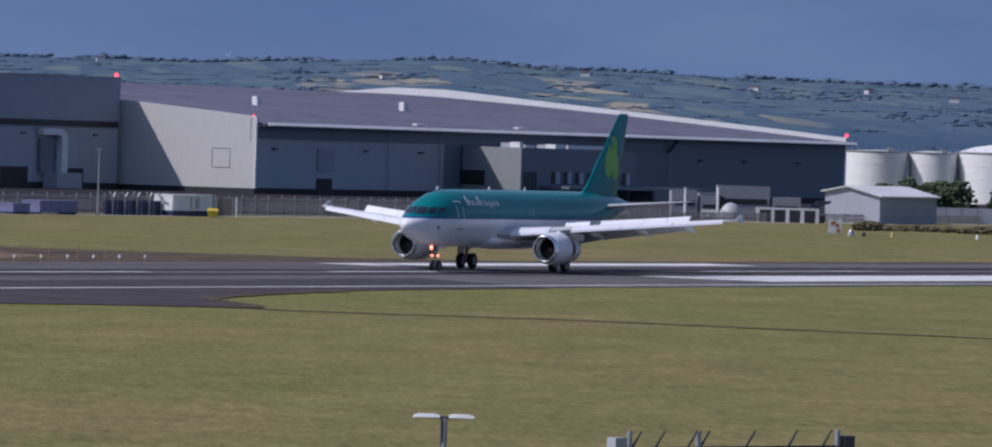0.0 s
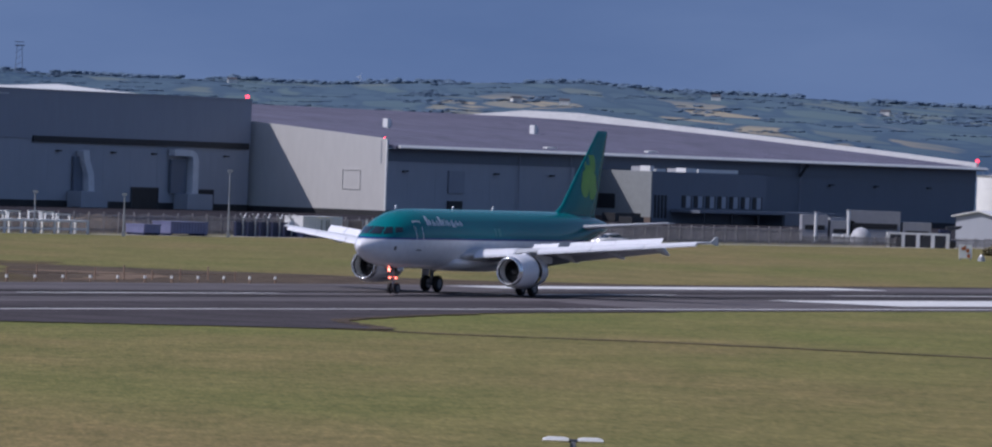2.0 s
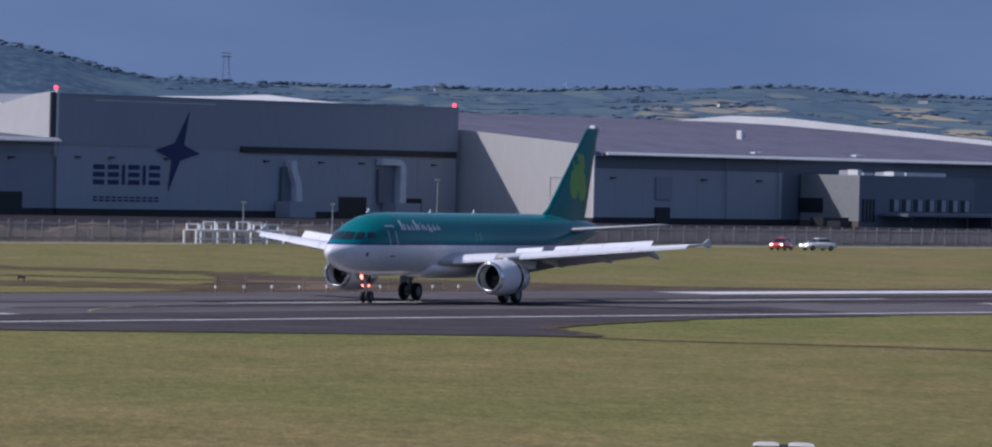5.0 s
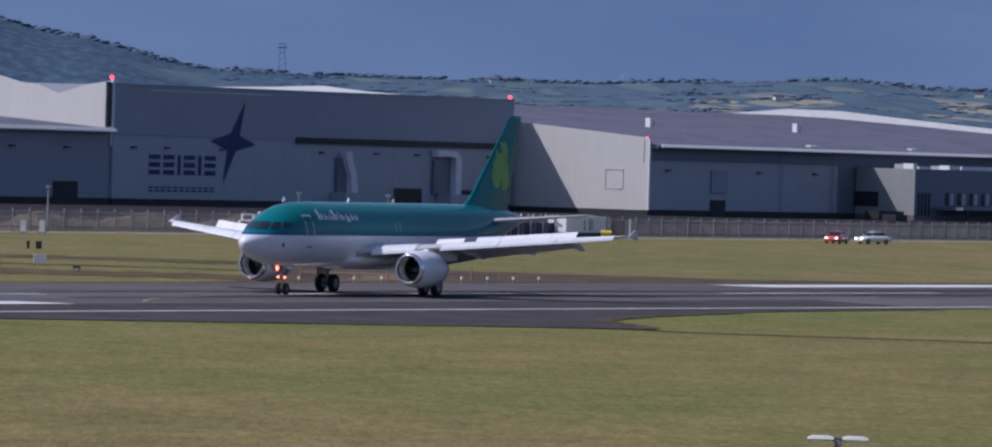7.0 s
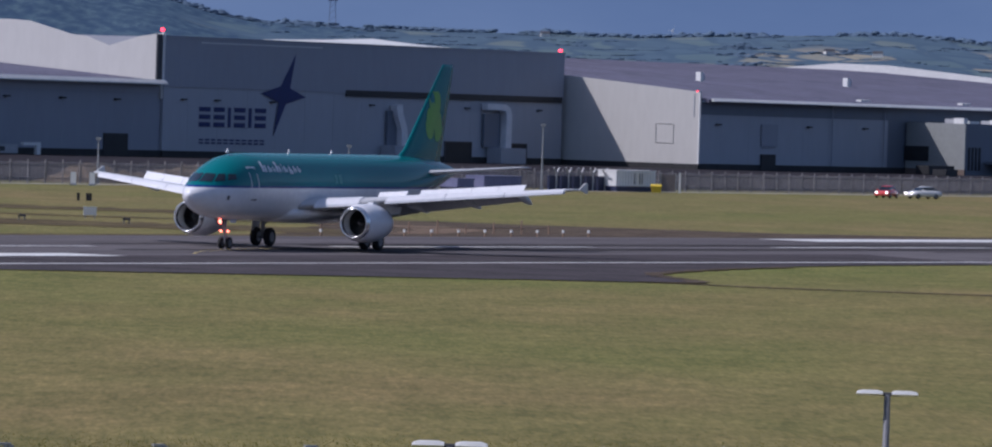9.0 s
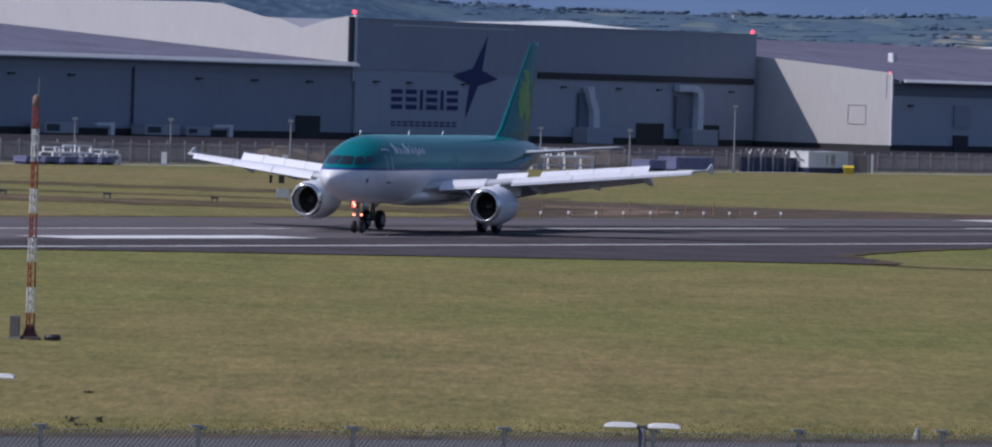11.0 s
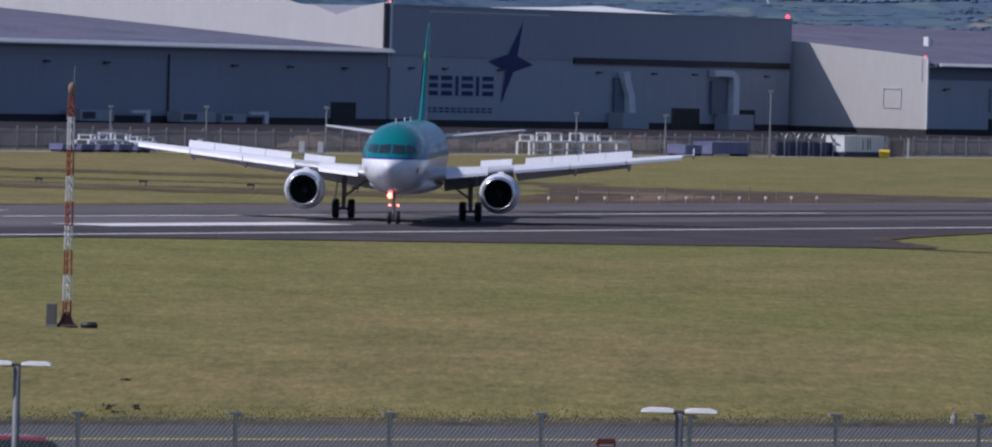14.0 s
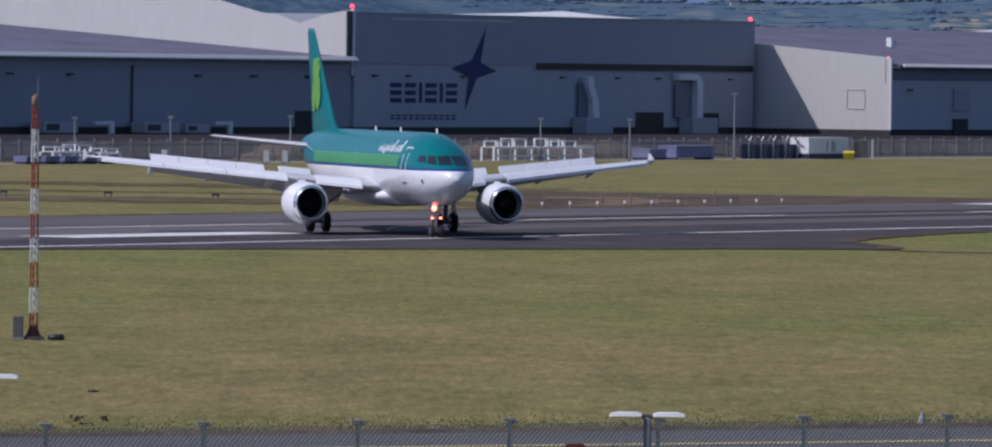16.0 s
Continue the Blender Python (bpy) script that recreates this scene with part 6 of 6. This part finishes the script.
def build_lamp(x, y, turn, h=5.0):
    p = thing("street_lamp", pose(x, y, 0, 0, 0, turn), "grey post with two flat white lamp heads", "street lamp", "twin-headed lamps")
    part("pole", tube((0, 0, 0), (0, 0, h - 0.06), 0.065, 0.05, 12), M_POLE, p, "", True)
    part("cross_arm", tube((-0.2, 0, h - 0.05), (0.2, 0, h - 0.05), 0.028, 0.028, 8), M_BAND, p)
    part("base_plate", solid([(-0.16, -0.16, 0, 0.16, 0.16, 0.03)]), M_STEEL, p)
    for s in (-1, 1):
        rings = [[(s * xx, yy * 0.13, h - 0.045 + dz) for yy, dz in ((-1, 0.0), (-0.85, q), (0.85, q), (1, 0.0), (0.7, -0.022), (-0.7, -0.022))] for xx, q in ((0.07, 0.03), (0.15, 0.05), (0.38, 0.05), (0.46, 0.03), (0.475, 0.012))]
        part("lamp_head", loft(rings), M_WHITE, p, "flat white lamp head")


def build_front_fence():
    f = thing("chain_link_fence", Matrix.Identity(4), "chain-link fence on grey steel posts", "fence")
    step = Vector((2.97, 1.30, 0))
    base = Vector((-8.0, 132.8, 0))
    ang = math.degrees(math.atan2(step.y, step.x))
    post = mesh_of("post", tube((0, 0, 0), (0, 0, 2.4), 0.045, 0.045, 8), M_STEEL)
    cap = mesh_of("cap", solid([(-0.16, -0.05, 2.38, 0.10, 0.05, 2.43), (0.06, -0.05, 2.33, 0.15, 0.05, 2.39)]), M_STEEL)
    for k in range(-4, 11):
        ob = new("post", post)
        ob.parent = f
        ob.matrix_basis = Matrix.Translation(base + step * k) @ pose(0, 0, 0, 0, 0, ang)
        c = new("cap", cap)
        c.parent = ob
    bm = bmesh.new()
    l = step.length
    n = int(14 * l / 0.10)
    frame_m = Matrix.Translation(base - step * 4) @ pose(0, 0, 0, 0, 0, ang)
    for i in range(-24, n):
        x = i * 0.10
        tube((x, 0, 0.05), (x + 2.28 * 0.9, 0, 2.33), 0.010, 0.010, 3, bm)
    for i in range(0, n + 24):
        x = i * 0.10
        tube((x, 0.01, 0.05), (x - 2.28 * 0.9, 0.01, 2.33), 0.004, 0.004, 3, bm)
    bm.transform(frame_m)
    tagged(part("mesh", bm, M_STEEL, f, "diamond wire mesh"), kind="stuff")
    for z in (0.08, 1.2, 2.33):
        bm = tube((0, 0, z), (14 * l, 0, z), 0.006, 0.006, 4)
        bm.transform(frame_m)
        part("line_wire", bm, M_STEEL, f)
    s = thing("fence_sign", Matrix.Translation(base + step * 3.42 + Vector((0.05, -0.06, 1.72))) @ pose(0, 0, 0, 0, 0, ang), "small dark red sign hung on the fence", "sign")
    part("plate", solid([(-0.2, -0.01, -0.14, 0.2, 0.01, 0.2)]), M_RED, s)
    part("bar", solid([(-0.15, -0.016, 0.05, 0.15, -0.01, 0.09), (-0.15, -0.016, -0.05, 0.1, -0.01, -0.01)]), M_WHITE, s)


def build_front_road():
    m = Matrix.Translation((-7.7, 175.2, 0)) @ pose(0, 0, 0, 0, 0, 23.0)
    structure("service_road", quads([(-60, -22, 90, -0.4)], 0.03), M_ROAD, m, "grey asphalt service road inside the fence", "road")
    structure("road_marking", quads([(-60, -7.2, 90, -6.65)], 0.045), M_YELLOW, m, "thin yellow line on the service road", "road marking")
    # ragged dark earth edge between road and grass
    rng = np.random.default_rng(21)
    verts, faces = [], []
    n = 400
    for i in range(n + 1):
        x = -40 + 0.25 * i
        q = 0.5 * noise.noise(Vector((x * 0.6, 1, 0))) + 0.3 * noise.noise(Vector((x * 2.3, 5, 0)))
        for y, z in ((-0.75 + 0.3 * q, 0.034), (-0.35, 0.10 + 0.05 * q), (0.35 + 0.9 * q, 0.10 + 0.06 * q), (1.3 + 1.6 * q, 0.004)):
            verts.append((x, y, z))
    for i in range(n):
        for j in range(3):
            a = i * 4 + j
            faces.append((a, a + 4, a + 5, a + 1))
    me = bpy.data.meshes.new("verge_edge")
    me.from_pydata(verts, [], faces)
    me.materials.append(M_SOIL)
    ob = tagged(new("verge_edge", me), "ragged dark earth edge of the road", "verge", "", "structure")
    ob.matrix_basis = m


def blade_mat():
    """Grass blades, each clump between fresh green and straw."""
    m = bpy.data.materials.new("grass_blades")
    m.use_nodes = True
    n, l = m.node_tree.nodes, m.node_tree.links
    b, geo, ramp = n["Principled BSDF"], n.new("ShaderNodeNewGeometry"), n.new("ShaderNodeValToRGB")
    b.inputs["Roughness"].default_value, b.inputs["Specular IOR Level"].default_value = 0.8, 0.15
    cr = ramp.color_ramp
    cr.elements[0].color, cr.elements[1].color = (0.10, 0.125, 0.022, 1), (0.30, 0.235, 0.085, 1)
    for p, c in ((0.35, (0.155, 0.155, 0.030, 1)), (0.7, (0.20, 0.172, 0.048, 1))):
        e = cr.elements.new(p)
        e.color = c
    l.new(geo.outputs["Random Per Island"], ramp.inputs["Fac"])
    l.new(ramp.outputs["Color"], b.inputs["Base Color"])
    return m


def build_blades():
    """Longer thin blades in the rough grass beside the road."""
    rng = np.random.default_rng(31)
    n = 16000
    u, v = rng.uniform(-14, 48, n), np.abs(rng.normal(0, 5.5, n)) + 0.3
    c, q = math.cos(radians(23)), math.sin(radians(23))
    base = np.stack([-7.7 + u * c - v * q, 175.2 + u * q + v * c, np.zeros(n)], 1)
    a = rng.uniform(0, 6.28, n)
    h = rng.uniform(0.03, 0.11, n) * np.exp(-v / 9.0)
    w = rng.uniform(0.008, 0.016, n)
    side = np.stack([np.ones(n), np.zeros(n), np.zeros(n)], 1) * w[:, None]
    tip = base + np.stack([np.cos(a) * h * 0.5, np.sin(a) * h * 0.5, h], 1)
    verts = np.stack([base - side, base + side, tip], 1).reshape(-1, 3)
    faces = (np.arange(n)[:, None] * 3 + np.array([0, 1, 2])).tolist()
    me = bpy.data.meshes.new("grass_blades")
    me.from_pydata(verts.tolist(), [], faces)
    me.materials.append(blade_mat())
    tagged(new("grass_blades", me), "longer green and straw-coloured grass by the road", "grass", "", "stuff")


def build_weeds():
    rng = np.random.default_rng(17)
    for x, y, h in ((-10.14, 181.8, 0.20), (-9.85, 180.2, 0.06), (-9.45, 182.2, 0.17), (-10.65, 198.6, 0.06)):
        w = thing("weed", pose(x, y, 0), "dark withered weed standing in the grass", "weed", "withered weeds")
        bm = bmesh.new()
        for _ in range(5):
            tube((rng.normal(0, 0.05), 0, 0), (rng.normal(0, 0.12), rng.normal(0, 0.1), h * rng.uniform(0.5, 1)), 0.018, 0.008, 4, bm)
        part("stem", bm, M_DARK, w)
        bm = bmesh.new()
        for _ in range(6):
            q = Matrix.Translation((rng.normal(0, 0.07), rng.normal(0, 0.05), h * rng.uniform(0.2, 0.8))) @ Matrix.Diagonal((0.035, 0.03, 0.03, 1))
            bmesh.ops.create_icosphere(bm, subdivisions=1, radius=1, matrix=q)
        part("leaf", bm, M_DARK, w)
    s = thing("concrete_stump", pose(12.15, 183.5, 0), "short weathered concrete stump by the road", "post")
    part("stump", lathe([(0, 0.12), (0.14, 0.10), (0.26, 0.09), (0.32, 0.05)], "z", 10), M_CONC, s, "", True)
    part("cap", lathe([(0.32, 0.06), (0.38, 0.05), (0.4, 0.01)], "z", 10), M_STEEL, s)


def build_gate():
    """Security gate with slanted spikes along its top."""
    d = Vector((24.4 - 18.5, 164.1 - 159.7, 0))
    ang = math.degrees(math.atan2(d.y, d.x))
    g = thing("security_gate", Matrix.Translation((18.4, 159.7, 0)) @ pose(0, 0, 0, 0, 0, ang), "dark steel security gate with slanted spikes", "gate")
    l = d.length
    for x, w, mm in ((-0.25, 0.36, M_TIN), (l - 0.1, 0.34, M_BAND)):
        part("gate_post", solid([(x, -0.15, 0, x + w, 0.15, 2.52)]), mm, g)
    for x in (0.28, l * 0.34, l - 0.25):
        part("stanchion", solid([(x, -0.05, 0, x + 0.09, 0.05, 2.66)]), M_STEEL, g)
    for z in (0.2, 1.2, 2.2):
        part("rail", solid([(0.1, -0.04, z, l - 0.1, 0.04, z + 0.09)]), M_BAND, g)
    for i in range(40):
        part("bar", solid([(0.2 + i * (l - 0.4) / 39, -0.015, 0.25, 0.23 + i * (l - 0.4) / 39, 0.015, 2.2)]), M_BAND, g)
    for x in (0.35, 1.1, 2.15, 2.55, 4.05, 5.45, 6.6):
        x = min(x, l - 0.5)
        part("spike", tube((x, 0, 2.2), (x + 0.36, 0, 2.66), 0.035, 0.02, 6), M_DARK, g)


build_mast()
build_lamp(2.3, 86.65, -3)
build_lamp(9.6, 107.15, -4)
build_lamp(-6.6, 95.4, -3)
build_front_road()
build_front_fence()
build_gate()
build_weeds()
build_blades()
build_car(pose(-9.55, 141.0, 0.03, 0, 0, 24), M_CARRED, "red car parked on the service road", False)


def motions():
    walk(AIRLINER, [(t, pose(x, y, 0.07, 0, 0, r)) for t, x, y, r in TAXI])
    for sleeve in SLEEVES:
        walk(sleeve, [(0, pose(-0.55, 0, 0)), (4.2, pose(-0.55, 0, 0)), (6.2, pose(0, 0, 0)), (16, pose(0, 0, 0))])


motions()
